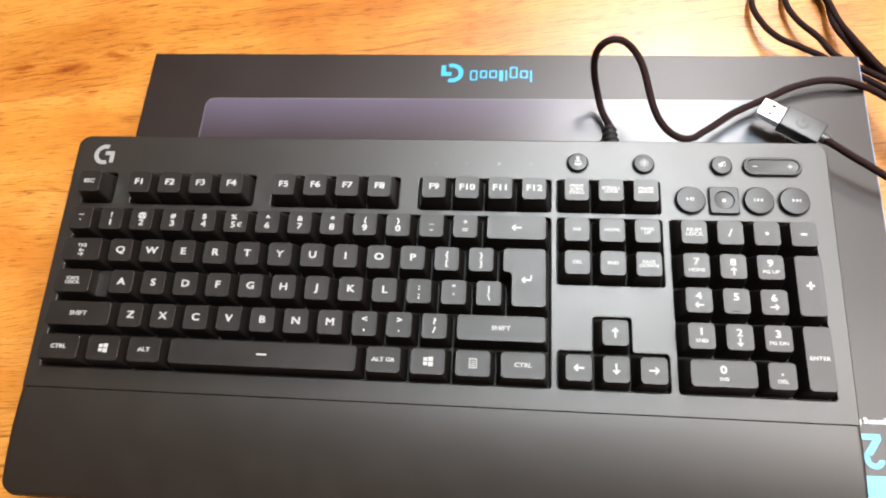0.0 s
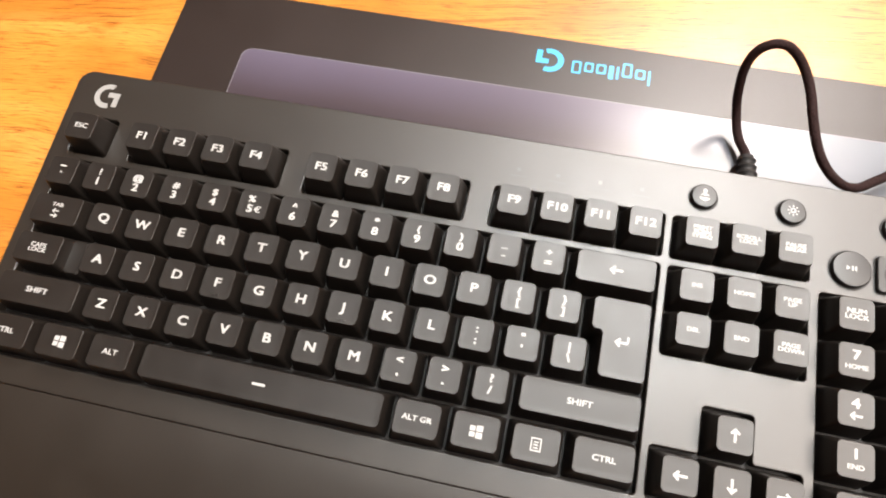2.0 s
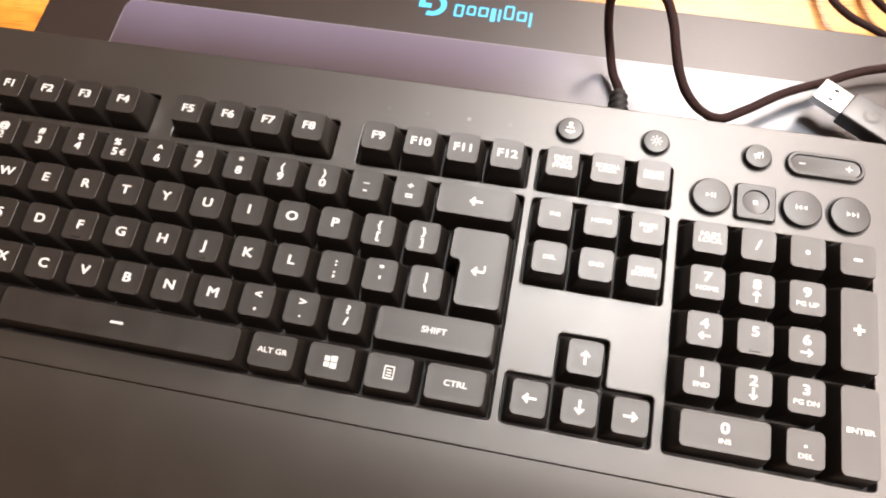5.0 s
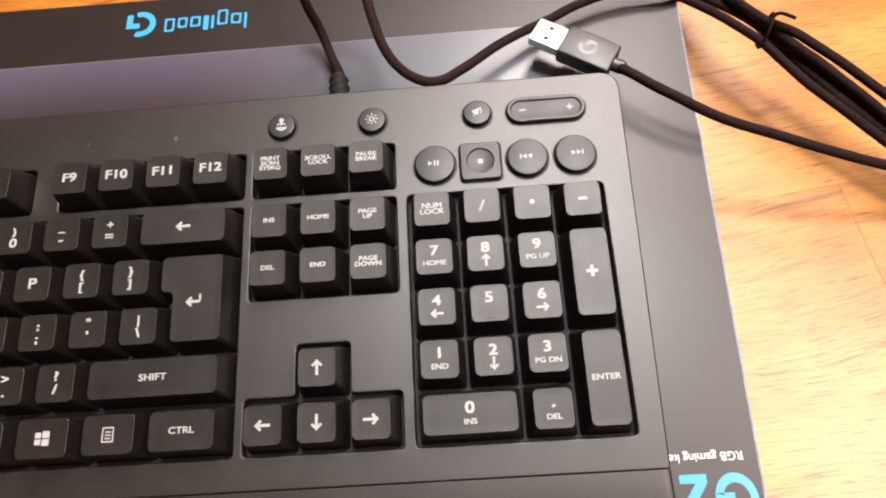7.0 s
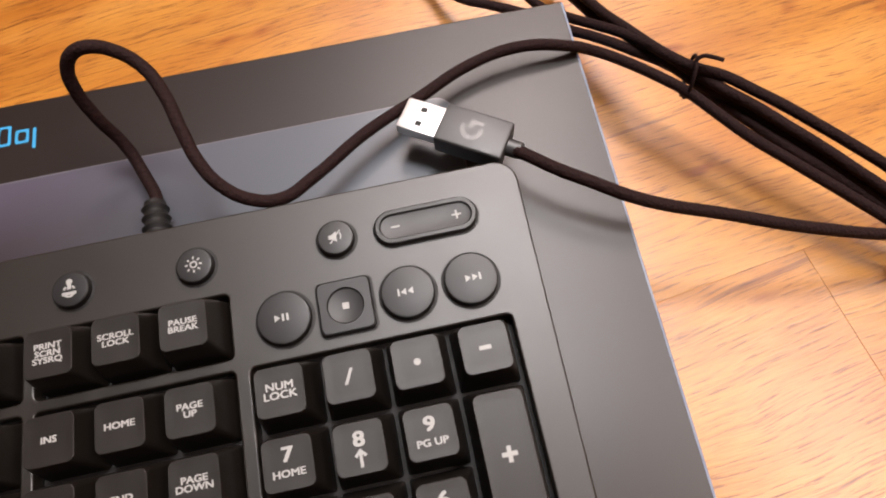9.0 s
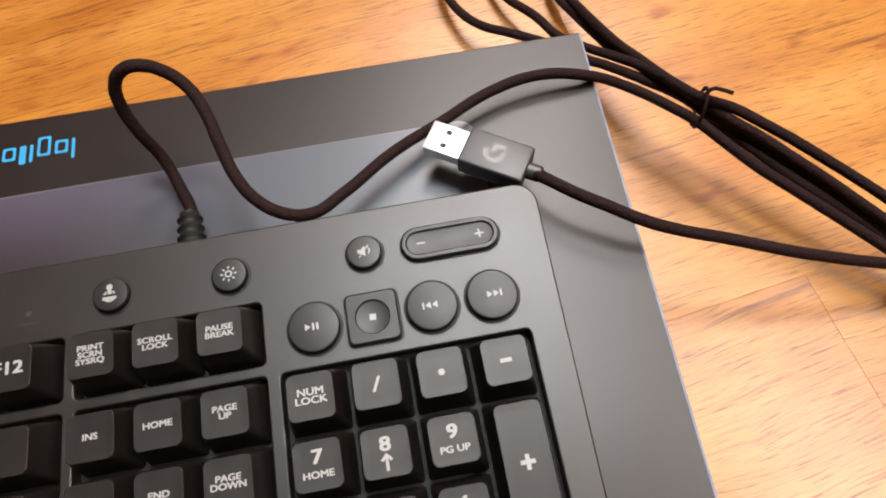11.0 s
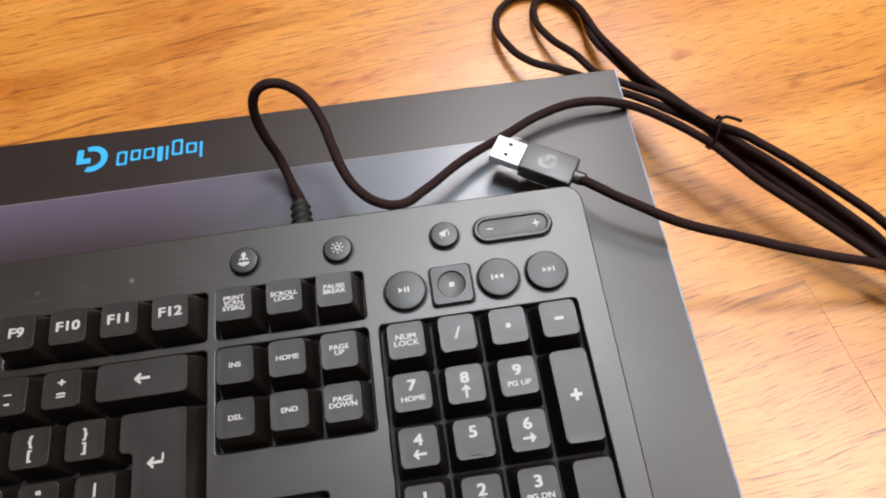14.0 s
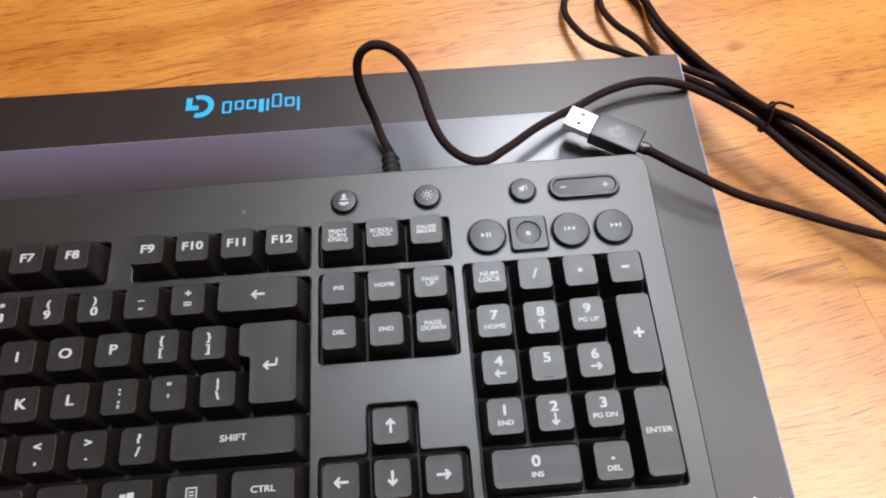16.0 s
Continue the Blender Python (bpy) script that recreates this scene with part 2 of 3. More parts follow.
def loft(bm, rings, cap_bottom=False, cap_top=True):
    """Skin rings of equal length, each (outline, z) or (outline, function of x and y)."""
    made = []
    for outline, z in rings:
        made.append([bm.verts.new((x, y, z(x, y) if callable(z) else z)) for x, y in outline])
    for a, b in zip(made[:-1], made[1:]):
        for i in range(len(a)):
            j = (i + 1) % len(a)
            bm.faces.new((a[i], a[j], b[j], b[i]))
    if cap_top:
        bm.faces.new(made[-1])
    if cap_bottom:
        bm.faces.new(list(reversed(made[0])))
    return made


def rect(x0, y0, x1, y1):
    return [(x0, y0), (x1, y0), (x1, y1), (x0, y1)]


def disc(cx, cy, r, n=32):
    return [(cx + r * math.cos(2 * math.pi * k / n), cy + r * math.sin(2 * math.pi * k / n)) for k in range(n)]


def flat(bm, points, z=0.0, m=Matrix()):
    return bm.faces.new([bm.verts.new(m @ Vector((x, y, z))) for x, y in points])


def bars(bm, boxes, z=0.0, m=Matrix()):
    for x0, y0, x1, y1 in boxes:
        flat(bm, rect(x0, y0, x1, y1), z, m)


def ring_piece(bm, cx, cy, r0, r1, a0, a1, m=Matrix(), n=20, z=0.0):
    """A flat piece of a ring between two angles in degrees."""
    inner, outer = [], []
    for k in range(n + 1):
        a = radians(a0 + (a1 - a0) * k / n)
        inner.append(bm.verts.new(m @ Vector((cx + r0 * math.cos(a), cy + r0 * math.sin(a), z))))
        outer.append(bm.verts.new(m @ Vector((cx + r1 * math.cos(a), cy + r1 * math.sin(a), z))))
    for k in range(n):
        bm.faces.new((inner[k], outer[k], outer[k + 1], inner[k + 1]))


def text_into(bm, body, size, m, bold=0.025, stretch=1.2, spacing=0.85, align="CENTER"):
    data = bpy.data.curves.new("text", "FONT")
    data.body, data.size, data.align_x, data.align_y = body, size, align, "CENTER"
    data.offset, data.space_line, data.resolution_u = bold * size, spacing, 3
    ob = bpy.data.objects.new("text", data)
    scene.collection.objects.link(ob)
    bpy.context.view_layer.update()
    me = bpy.data.meshes.new_from_object(ob.evaluated_get(bpy.context.evaluated_depsgraph_get()))
    me.transform(m @ Matrix.Diagonal((stretch, 1, 1, 1)))
    bm.from_mesh(me)
    bpy.data.objects.remove(ob)
    bpy.data.meshes.remove(me)
    bpy.data.curves.remove(data)


def emblem(bm, m):
    """A plain open ring with a hooked block inside, about 1 unit high."""
    ring_piece(bm, 0, 0, 0.30, 0.50, 70, 290, m)
    bars(bm, [(0.02, -0.04, 0.46, 0.16), (0.26, -0.40, 0.46, -0.04)], 0, m)


# ---- the room ----
X0, X1, Y0, Y1, TOP = -1.75, 1.35, -2.1, 1.25, 2.5


def wall(name, lo, hi, hole=None, along=0):
    """A wall with thickness and at most one window opening through it; along is the axis that it runs on."""
    bm = bmesh.new()
    if hole is None:
        block(bm, lo, hi)
    else:
        (a0, z0), (a1, z1) = hole
        pieces = [(lo[along], a0, lo[2], hi[2]), (a1, hi[along], lo[2], hi[2]), (a0, a1, lo[2], z0), (a0, a1, z1, hi[2])]
        for p, q, r, s in pieces:
            low, high = list(lo), list(hi)
            low[along], high[along], low[2], high[2] = p, q, r, s
            block(bm, low, high)
    return tagged(mesh_object(name, bm, PLASTER, 0), "warm brown-painted plaster wall of the room", "wall", kind="structure")


wall("wall_north", (X0 - 0.12, Y1, -0.02), (X1 + 0.12, Y1 + 0.12, TOP), ((0.525, 1.30), (1.075, 2.10)), 0)
wall("wall_east", (X1, Y0, -0.02), (X1 + 0.12, Y1, TOP), ((-0.40, 1.15), (0.40, 2.15)), 1)
wall("wall_south", (X0 - 0.12, Y0 - 0.12, -0.02), (X1 + 0.12, Y0, TOP))
wall("wall_west", (X0 - 0.12, Y0, -0.02), (X0, Y1, TOP))
bm = bmesh.new()
SX0, SX1, SY0, SY1 = 0.34, 1.06, 0.52, 1.08
for x0, x1, y0, y1 in ((X0 - 0.12, SX0, Y0 - 0.12, Y1 + 0.12), (SX1, X1 + 0.12, Y0 - 0.12, Y1 + 0.12), (SX0, SX1, Y0 - 0.12, SY0), (SX0, SX1, SY1, Y1 + 0.12)):
    block(bm, (x0, y0, TOP), (x1, y1, TOP + 0.1))
tagged(mesh_object("ceiling", bm, CEILING, 0), "plain dark brown painted ceiling", "ceiling", kind="structure")


def window_frame(name, m, width, height):
    top = tagged(new(name), "white painted window frame in the wall", "window", kind="structure")
    top.matrix_world = m
    w, h, t = width / 2, height / 2, 0.04
    for lo, hi in (((-w, -0.03, -h), (-w + t, 0.03, h)), ((w - t, -0.03, -h), (w, 0.03, h)), ((-w + t, -0.03, h - t), (w - t, 0.03, h)), ((-w + t, -0.03, -h), (w - t, 0.03, -h + t))):
        part("frame_bar", bevelled_block(lo, hi, 0.004), FRAME, top)
    return top


window_frame("window_1", pose(0.80, Y1 + 0.085, 1.70), 0.55, 0.80)
window_frame("window_3", pose((SX0 + SX1) / 2, (SY0 + SY1) / 2, TOP + 0.065, 90, 0, 0), 0.72, 0.56)
window_frame("window_2", pose(X1 + 0.085, 0.0, 1.65, 0, 0, 90), 0.80, 1.00)

# ---- the packing box ----
BOX_TOP = 0.0378
BOX = [(0.0136, -0.0620), (0.4728, -0.0620), (0.4826, 0.2212), (0.0112, 0.2246)]


def inset_corners(d):
    middle = Vector((sum(x for x, y in BOX) / 4, sum(y for x, y in BOX) / 4))
    return [(x + (d if x < middle.x else -d), y + (d if y < middle.y else -d)) for x, y in BOX]


def card_box():
    box = tagged(new("packing_box"), "flat black printed cardboard keyboard box lying on the wooden floor", "box")
    bm = bmesh.new()
    loft(bm, [(inset_corners(0.0006), 0.0), (inset_corners(0.0), 0.0008), (inset_corners(0.0), BOX_TOP - 0.0010)], True, False)
    part("side_walls", bm, CARD_SIDE, box, "blue printed cardboard sides")
    bm = bmesh.new()
    loft(bm, [(inset_corners(0.0), BOX_TOP - 0.0010), (inset_corners(0.0003), BOX_TOP - 0.0003), (inset_corners(0.0009), BOX_TOP)], False, False)
    part("lid_edge", bm, CARD, box, "folded black edge of the lid")
    bm = bmesh.new()
    (ax, ay), (bx, by) = BOX[1], BOX[2]
    loft(bm, [([(ax + o, ay + 0.001), (bx + o, by - 0.001), (bx + o - 0.0006, by - 0.001), (ax + o - 0.0006, ay + 0.001)], z) for o, z in ((0.0002, BOX_TOP - 0.0016), (0.0002, BOX_TOP - 0.0006), (-0.0001, BOX_TOP - 0.0001), (-0.0002, BOX_TOP + 0.00008))])
    part("worn_edge", bm, EDGE, box, "pale blue worn edge")
    bm = bmesh.new()
    flat(bm, inset_corners(0.0009), BOX_TOP)
    part("lid", bm, CARD, box, "satin black laminated lid", 0)
    # picture panel with rounded corners
    bm = bmesh.new()
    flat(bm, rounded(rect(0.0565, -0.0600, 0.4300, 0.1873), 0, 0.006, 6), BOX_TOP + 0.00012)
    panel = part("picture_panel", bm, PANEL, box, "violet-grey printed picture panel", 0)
    bm = bmesh.new()
    outer, inner = rounded(rect(0.0565, -0.0600, 0.4300, 0.1873), -0.0002, 0.0062, 6), rounded(rect(0.0565, -0.0600, 0.4300, 0.1873), 0.0002, 0.0058, 6)
    a = [bm.verts.new((x, y, BOX_TOP + 0.0002)) for x, y in outer]
    b = [bm.verts.new((x, y, BOX_TOP + 0.0002)) for x, y in inner]
    for i in range(len(a)):
        bm.faces.new((a[i], a[i - 1], b[i - 1], b[i]))
    part("panel_outline", bm, LINE, panel, "thin pale outline", 0)
    # maker's mark: plain cyan shapes, upside down as the box lies
    turn = pose(0.2225, 0.2078, BOX_TOP + 0.0002, 0, 0, 180)
    bm = bmesh.new()
    emblem(bm, turn @ Matrix.Diagonal((0.0155, 0.0150, 1, 1)))
    part("emblem", bm, CYAN, box, "cyan ring-shaped emblem", 0)
    word = pose(0.2757, 0.2098, BOX_TOP + 0.0002, 0, 0, 180)
    # one plain block for each character: bars, rounded blocks and a hung block
    for x0, y0, x1, y1 in ((0, 0, 0.0013, 0.0094), (0.0027, 0, 0.0079, 0.0062), (0.0095, -0.0028, 0.0147, 0.0062), (0.0163, 0, 0.0176, 0.0082),
                           (0.0190, 0, 0.0216, 0.0086), (0.0230, 0, 0.0282, 0.0062), (0.0296, 0, 0.0344, 0.0062), (0.0360, 0, 0.0410, 0.0080)):
        bm = bmesh.new()
        if x1 - x0 > 0.004:
            ring = [rounded(rect(x0, y0, x1, y1), d, 0.0008, 3) for d in (0, 0.0011)]
            a, b = ([bm.verts.new(word @ Vector((x, y, 0))) for x, y in loop] for loop in ring)
            for k in range(len(a)):
                bm.faces.new((a[k - 1], a[k], b[k], b[k - 1]))
        else:
            flat(bm, rounded(rect(x0, y0, x1, y1), 0, 0.0006, 3), 0, word)
        part("wordmark_block", bm, CYAN, box, "plain cyan block", 0)
    # product line
    bm = bmesh.new()
    text_into(bm, "RGB gaming keyboard", 0.0043, pose(0.4690, -0.0082, BOX_TOP + 0.0002, 0, 0, 180), 0.008, 1.0, 1, "LEFT")
    part("product_text", bm, PRINT_WHITE, box, "small white lettering upside down", 0)
    bm = bmesh.new()
    big = pose(0.4712, -0.0140, BOX_TOP + 0.0002, 0, 0, 180)
    ring_piece(bm, 0, 0, 0.0050, 0.0080, 45, 345, big @ pose(0.0072, 0.0088, 0) @ Matrix.Diagonal((0.94, 1.10, 1, 1)), 28)
    bars(bm, [(0.0078, 0.0066, 0.0146, 0.0094)], 0, big)
    # the second shape: a foot bar, a slanted stroke and a round head
    bars(bm, [(0.0166, 0.0, 0.0262, 0.0030)], 0, big)
    flat(bm, [(0.0166, 0.0030), (0.0208, 0.0030), (0.0262, 0.0104), (0.0222, 0.0108)], 0, big)
    ring_piece(bm, 0.0213, 0.0124, 0.0021, 0.0049, -25, 175, big, 18)
    bars(bm, [(0.0286, 0.0, 0.0318, 0.0176)], 0, big)
    part("product_mark", bm, CYAN, box, "large cyan shapes", 0)
    bm = bmesh.new()
    bars(bm, [(0.440, -0.0575, 0.4560, -0.0345)], BOX_TOP + 0.0003)
    part("printed_block", bm, CYAN, box, "cyan printed block", 0)
    return box


card_box()

# ---- the keyboard ----
U = 0.01905
DECK_Z, FLOOR_Z = -0.0095, -0.0152
KX0, KX1, KY0, KY1, CREASE = -0.0112, 0.4428, -0.0700, 0.1456, -0.0122
ROW_F = 5.25

keyboard = tagged(new("keyboard"), "black full-size gaming keyboard with white key legends lying on its box", "keyboard")
keyboard.matrix_world = LEVEL


def under(x, y):
    """The underside, level with the lid of the box."""
    return -0.02215 - 0.0419 * y


def widened(x0, y0, x1, y1, d=0.0006):
    return rect(x0 * U - d, y0 * U - d, x1 * U + d, y1 * U + d)


G = 2 / 3
WELLS = [
    widened(0, ROW_F, 1, ROW_F + 1), widened(1 + G, ROW_F, 5 + G, ROW_F + 1), widened(5 + 2 * G, ROW_F, 9 + 2 * G, ROW_F + 1), widened(11, ROW_F, 15, ROW_F + 1),
    widened(0, 0, 15, 5), widened(15.25, ROW_F, 18.25, ROW_F + 1), widened(15.25, 3, 18.25, 5), widened(18.54, 0, 22.56, 5),
]
d = 0.0006
WELLS.append([(15.25 * U - d, -d), (18.25 * U + d, -d), (18.25 * U + d, U + d), (17.25 * U + d, U + d), (17.25 * U + d, 2 * U + d),
              (16.25 * U - d, 2 * U + d), (16.25 * U - d, U + d), (15.25 * U - d, U + d)])


def deck_plate():
    data = bpy.data.curves.new("deck", "CURVE")
    data.dimensions, data.fill_mode = "2D", "BOTH"
    half = (DECK_Z - FLOOR_Z) / 2
    data.extrude, data.bevel_depth, data.bevel_resolution, data.offset = half - 0.0006, 0.0006, 2, -0.0006
    outline = []
    for points, r in (((KX0 + 0.0030, CREASE), 0.0004), ((KX1 - 0.0032, CREASE), 0.0004), ((KX1, KY1), 0.0075), ((KX0, KY1), 0.0075)):
        cx, cy = points[0] + (r if points[0] < 0.2 else -r), points[1] + (r if points[1] < 0.05 else -r)
        a0 = {(True, True): 180, (False, True): 270, (False, False): 0, (True, False): 90}[(points[0] < 0.2, points[1] < 0.05)]
        outline += [(cx + r * math.cos(radians(a0 + 90 * k / 8)), cy + r * math.sin(radians(a0 + 90 * k / 8))) for k in range(9)]
    for loop in [outline] + [rounded(w, 0, 0.0016, 4) for w in WELLS]:
        s = data.splines.new("POLY")
        s.points.add(len(loop) - 1)
        for p, (x, y) in zip(s.points, loop):
            p.co = (x, y, 0, 1)
        s.use_cyclic_u = True
    ob = bpy.data.objects.new("deck", data)
    scene.collection.objects.link(ob)
    bpy.context.view_layer.update()
    me = bpy.data.meshes.new_from_object(ob.evaluated_get(bpy.context.evaluated_depsgraph_get()))
    bpy.data.objects.remove(ob)
    me.transform(Matrix.Translation((0, 0, (DECK_Z + FLOOR_Z) / 2)))
    bm = bmesh.new()
    bm.from_mesh(me)
    bpy.data.meshes.remove(me)
    bmesh.ops.remove_doubles(bm, verts=bm.verts, dist=0.00001)
    return bm


part("deck", deck_plate(), DECK, keyboard, "matte dark grey plastic deck", 0)
bm = bmesh.new()
case = [(KX0 + 0.003, CREASE), (KX1 - 0.0032, CREASE), (KX1, KY1), (KX0, KY1)]
loft(bm, [(rounded(case, 0.0030, 0.006), lambda x, y: under(x, y)), (rounded(case, 0.0012, 0.007), lambda x, y: under(x, y) + 0.002), (rounded(case, 0.0006, 0.007), FLOOR_Z)], True)
part("lower_case", bm, WELL, keyboard, "black lower case seen down between the keys")


def palm_rest():
    bm = bmesh.new()
    r, columns, rows = 0.009, 64, 26
    xs = [KX0 + (KX1 - KX0) * (0.5 - 0.5 * math.cos(math.pi * k / columns)) for k in range(columns + 1)]
    grid = []
    for x in xs:
        near = min(x - KX0, KX1 - x)
        front = KY0 + (r - math.sqrt(max(0, r * r - (r - near) ** 2)) if near < r else 0)
        side = (x - (KX0 + KX1) / 2) / ((KX1 - KX0) / 2)
        line = []
        for k in range(rows + 1):
            s = k / rows
            y = CREASE - 0.0002 + (front - CREASE) * (1 - (1 - s) ** 1.6)
            fall = (CREASE - y) / (CREASE - KY0)
            waist = 0.0030 * (1 - fall) - (0.0008 * fall if side < 0 else -0.0016 * fall)
            z = DECK_Z - 0.0001 - 0.0082 * fall ** 1.9
            edge = min(near, y - front)
            if edge < 0.0022:
                z -= 0.0014 * (1 - math.sqrt(max(0, 1 - (1 - edge / 0.0022) ** 2)))
            line.append(bm.verts.new((x - side * waist, y, z)))
        grid.append(line)
    for a, b in zip(grid[:-1], grid[1:]):
        for k in range(rows):
            bm.faces.new((a[k], a[k + 1], b[k + 1], b[k]))
    rim = grid[0] + [line[-1] for line in grid[1:-1]] + grid[-1][::-1] + [line[0] for line in grid[-2:0:-1]]
    low = [bm.verts.new((v.co.x + (0.001 if v.co.x < 0.2 else -0.001), v.co.y, under(v.co.x, v.co.y))) for v in rim]
    for i in range(len(rim)):
        bm.faces.new((rim[i - 1], rim[i], low[i], low[i - 1]))
    bm.faces.new(low)
    return bm


part("palm_rest", palm_rest(), DECK, keyboard, "smooth dark grey palm rest", 40)


def cap_mesh(name, poly, low_part=None, ridge=False):
    """A tapered key cap with rounded edges and a shallow dish."""
    bm = bmesh.new()
    loft(bm, [(rounded(poly, 0.0005, 0.0010), -0.0148), (rounded(poly, 0.0017, 0.0015), -0.0060), (rounded(poly, 0.0026, 0.0019), -0.0008),
              (rounded(poly, 0.00275, 0.0020), -0.00012), (rounded(poly, 0.00287, 0.0020), 0.0), (rounded(poly, 0.0050, 0.0012), -0.00006)])
    if low_part:
        loft(bm, [(rounded(low_part, 0.0005, 0.0010), -0.0148), (rounded(low_part, 0.0016, 0.0015), -0.0066), (rounded(low_part, 0.0020, 0.0015), -0.0060)])
    if ridge:
        xs, ys = [p[0] for p in poly], [p[1] for p in poly]
        cx = (min(xs) + max(xs)) / 2
        block(bm, (cx - 0.0019, min(ys) + 0.0040, -0.0006), (cx + 0.0019, min(ys) + 0.0047, 0.00045))
    cap = mesh_object(name, bm, CAP, 24)
    for face in cap.data.polygons:
        face.use_smooth = abs(face.normal.z) < 0.85
    return cap


def arrow_into(bm, direction, size, m):
    """A plain arrow; direction in degrees from pointing right."""
    mm = m @ pose(0, 0, 0, 0, 0, direction) @ Matrix.Diagonal((size, size, 1, 1))
    bars(bm, [(-0.5, -0.09, 0.30, 0.09)], 0, mm)
    for s in (1, -1):
        flat(bm, [(0.5, 0), (0.14, 0.36 * s), (0.02, 0.24 * s), (0.26, 0)], 0, mm)


def icon_into(bm, kind, m):
    if kind == "panes":
        bars(bm, [(-0.0024, 0.0002, -0.0002, 0.0021), (0.0002, 0.0002, 0.0028, 0.0025), (-0.0024, -0.0021, -0.0002, -0.0002), (0.0002, -0.0025, 0.0028, -0.0002)], 0, m)
    elif kind == "menu":
        bars(bm, [(-0.0021, -0.0026, -0.0016, 0.0026), (0.0016, -0.0026, 0.0021, 0.0026), (-0.0016, 0.0021, 0.0016, 0.0026), (-0.0016, -0.0026, 0.0016, -0.0021)], 0, m)
        bars(bm, [(-0.0010, 0.0007, 0.0010, 0.0012), (-0.0010, -0.0004, 0.0010, 0.0001), (-0.0010, -0.0015, 0.0010, -0.0010)], 0, m)
    elif kind == "dash":
        bars(bm, [(-0.0028, -0.0005, 0.0028, 0.0005)], 0, m)
    elif kind == "slash":
        flat(bm, [(-0.0014, -0.0022), (-0.0005, -0.0022), (0.0014, 0.0022), (0.0005, 0.0022)], 0, m)
    elif kind == "dot":
        flat(bm, disc(0, 0, 0.0010, 12), 0, m)
    elif kind == "minus":
        bars(bm, [(-0.0017, -0.0006, 0.0017, 0.0006)], 0, m)
    elif kind == "plus":
        bars(bm, [(-0.0021, -0.0006, 0.0021, 0.0006), (-0.0006, 0.0006, 0.0006, 0.0021), (-0.0006, -0.0021, 0.0006, -0.0006)], 0, m)
    elif kind == "return":
        arrow_into(bm, 180, 0.0056, m @ Matrix.Translation((0, -0.0006, 0)))
        bars(bm, [(0.0023, -0.0001, 0.0031, 0.0022)], 0.0, m)
    elif kind == "tabs":
        arrow_into(bm, 180, 0.0034, m @ Matrix.Translation((0, -0.0008, 0)))
        arrow_into(bm, 0, 0.0034, m @ Matrix.Translation((0, -0.0032, 0)))


def legend_mesh(items):
    bm = bmesh.new()
    for kind, content, dx, dy, size in items:
        m = pose(dx, dy, -0.00004)
        if kind == "t":
            # strokes are thickened by a second, slightly shifted copy
            d = 0.00020 if size > 0.004 else 0.00010
            for n, (across, along) in enumerate(((-d, -d * 0.6), (d, -d * 0.6), (-d, d * 0.6), (d, d * 0.6))):
                text_into(bm, content, size, m @ Matrix.Translation((across, along, 0.00001 * n)), 0.0)
        elif kind == "a":
            arrow_into(bm, content, size, m)
        else:
            icon_into(bm, content, m)
    return bm


def key(poly, items, centre=None, low_part=None, ridge=False, shift=0.0, lift=0.0):
    """One key at its place: cap with its legend under it. Caps of one shape share a mesh."""
    xs, ys = [p[0] for p in poly], [p[1] for p in poly]
    ox, oy = (min(xs) + max(xs)) / 2, (min(ys) + max(ys)) / 2
    shape = tuple((round(x - ox, 5), round(y - oy, 5)) for x, y in poly) + (ridge, low_part is not None)
    if shape not in CAPS:
        local = [(x - ox, y - oy) for x, y in poly]
        cap = cap_mesh("key", local, [(x - ox, y - oy) for x, y in low_part] if low_part else None, ridge)
        CAPS[shape] = cap.data
    else:
        cap = new("key", CAPS[shape])
    cap.parent = keyboard
    cap.location = (ox + shift, oy, lift + random.uniform(-0.0001, 0.0001))
    cap.rotation_euler = (random.uniform(-0.004, 0.004), random.uniform(-0.004, 0.004), random.uniform(-0.003, 0.003))
    if items:
        lg = part("legend", legend_mesh([(k, c, dx + (centre[0] - ox if centre else 0), dy + (centre[1] - oy if centre else 0), s) for k, c, dx, dy, s in items]), LEGEND, cap, "white legend", 0)
    return cap


CAPS = {}
BIG, MIDDLE, SMALL, TINY = 0.0056, 0.0046, 0.0030, 0.0025


def span(x, y, w=1, h=1):
    return rect(x * U, y * U, (x + w) * U, (y + h) * U)


def word(s, size=SMALL, dx=0, dy=0):
    return [("t", s, dx, dy, size)]


# function row
key(span(0, ROW_F), word("ESC", 0.0034), lift=0.0012)
for start, first in ((1 + G, 1), (5 + 2 * G, 5), (11, 9)):
    for k in range(4):
        key(span(start + k, ROW_F), word(f"F{first + k}", 0.0052), lift=0.0012)
# number row
for k, (over, low) in enumerate(zip("~!@#$%^&*()_+", "`1234567890-=")):
    items = [("t", over, 0, 0.0023, 0.0042), ("t", low, 0, -0.0024, 0.0050)]
    if low == "5":
        items = [("t", over, -0.0012, 0.0023, 0.0042), ("t", low, -0.0012, -0.0024, 0.0050), ("t", "\u20ac", 0.0026, -0.0024, 0.0040)]
    key(span(k, 4), items, lift=0.0010)
key(span(13, 4, 2), [("a", 180, 0, 0, 0.0058)], lift=0.0006)
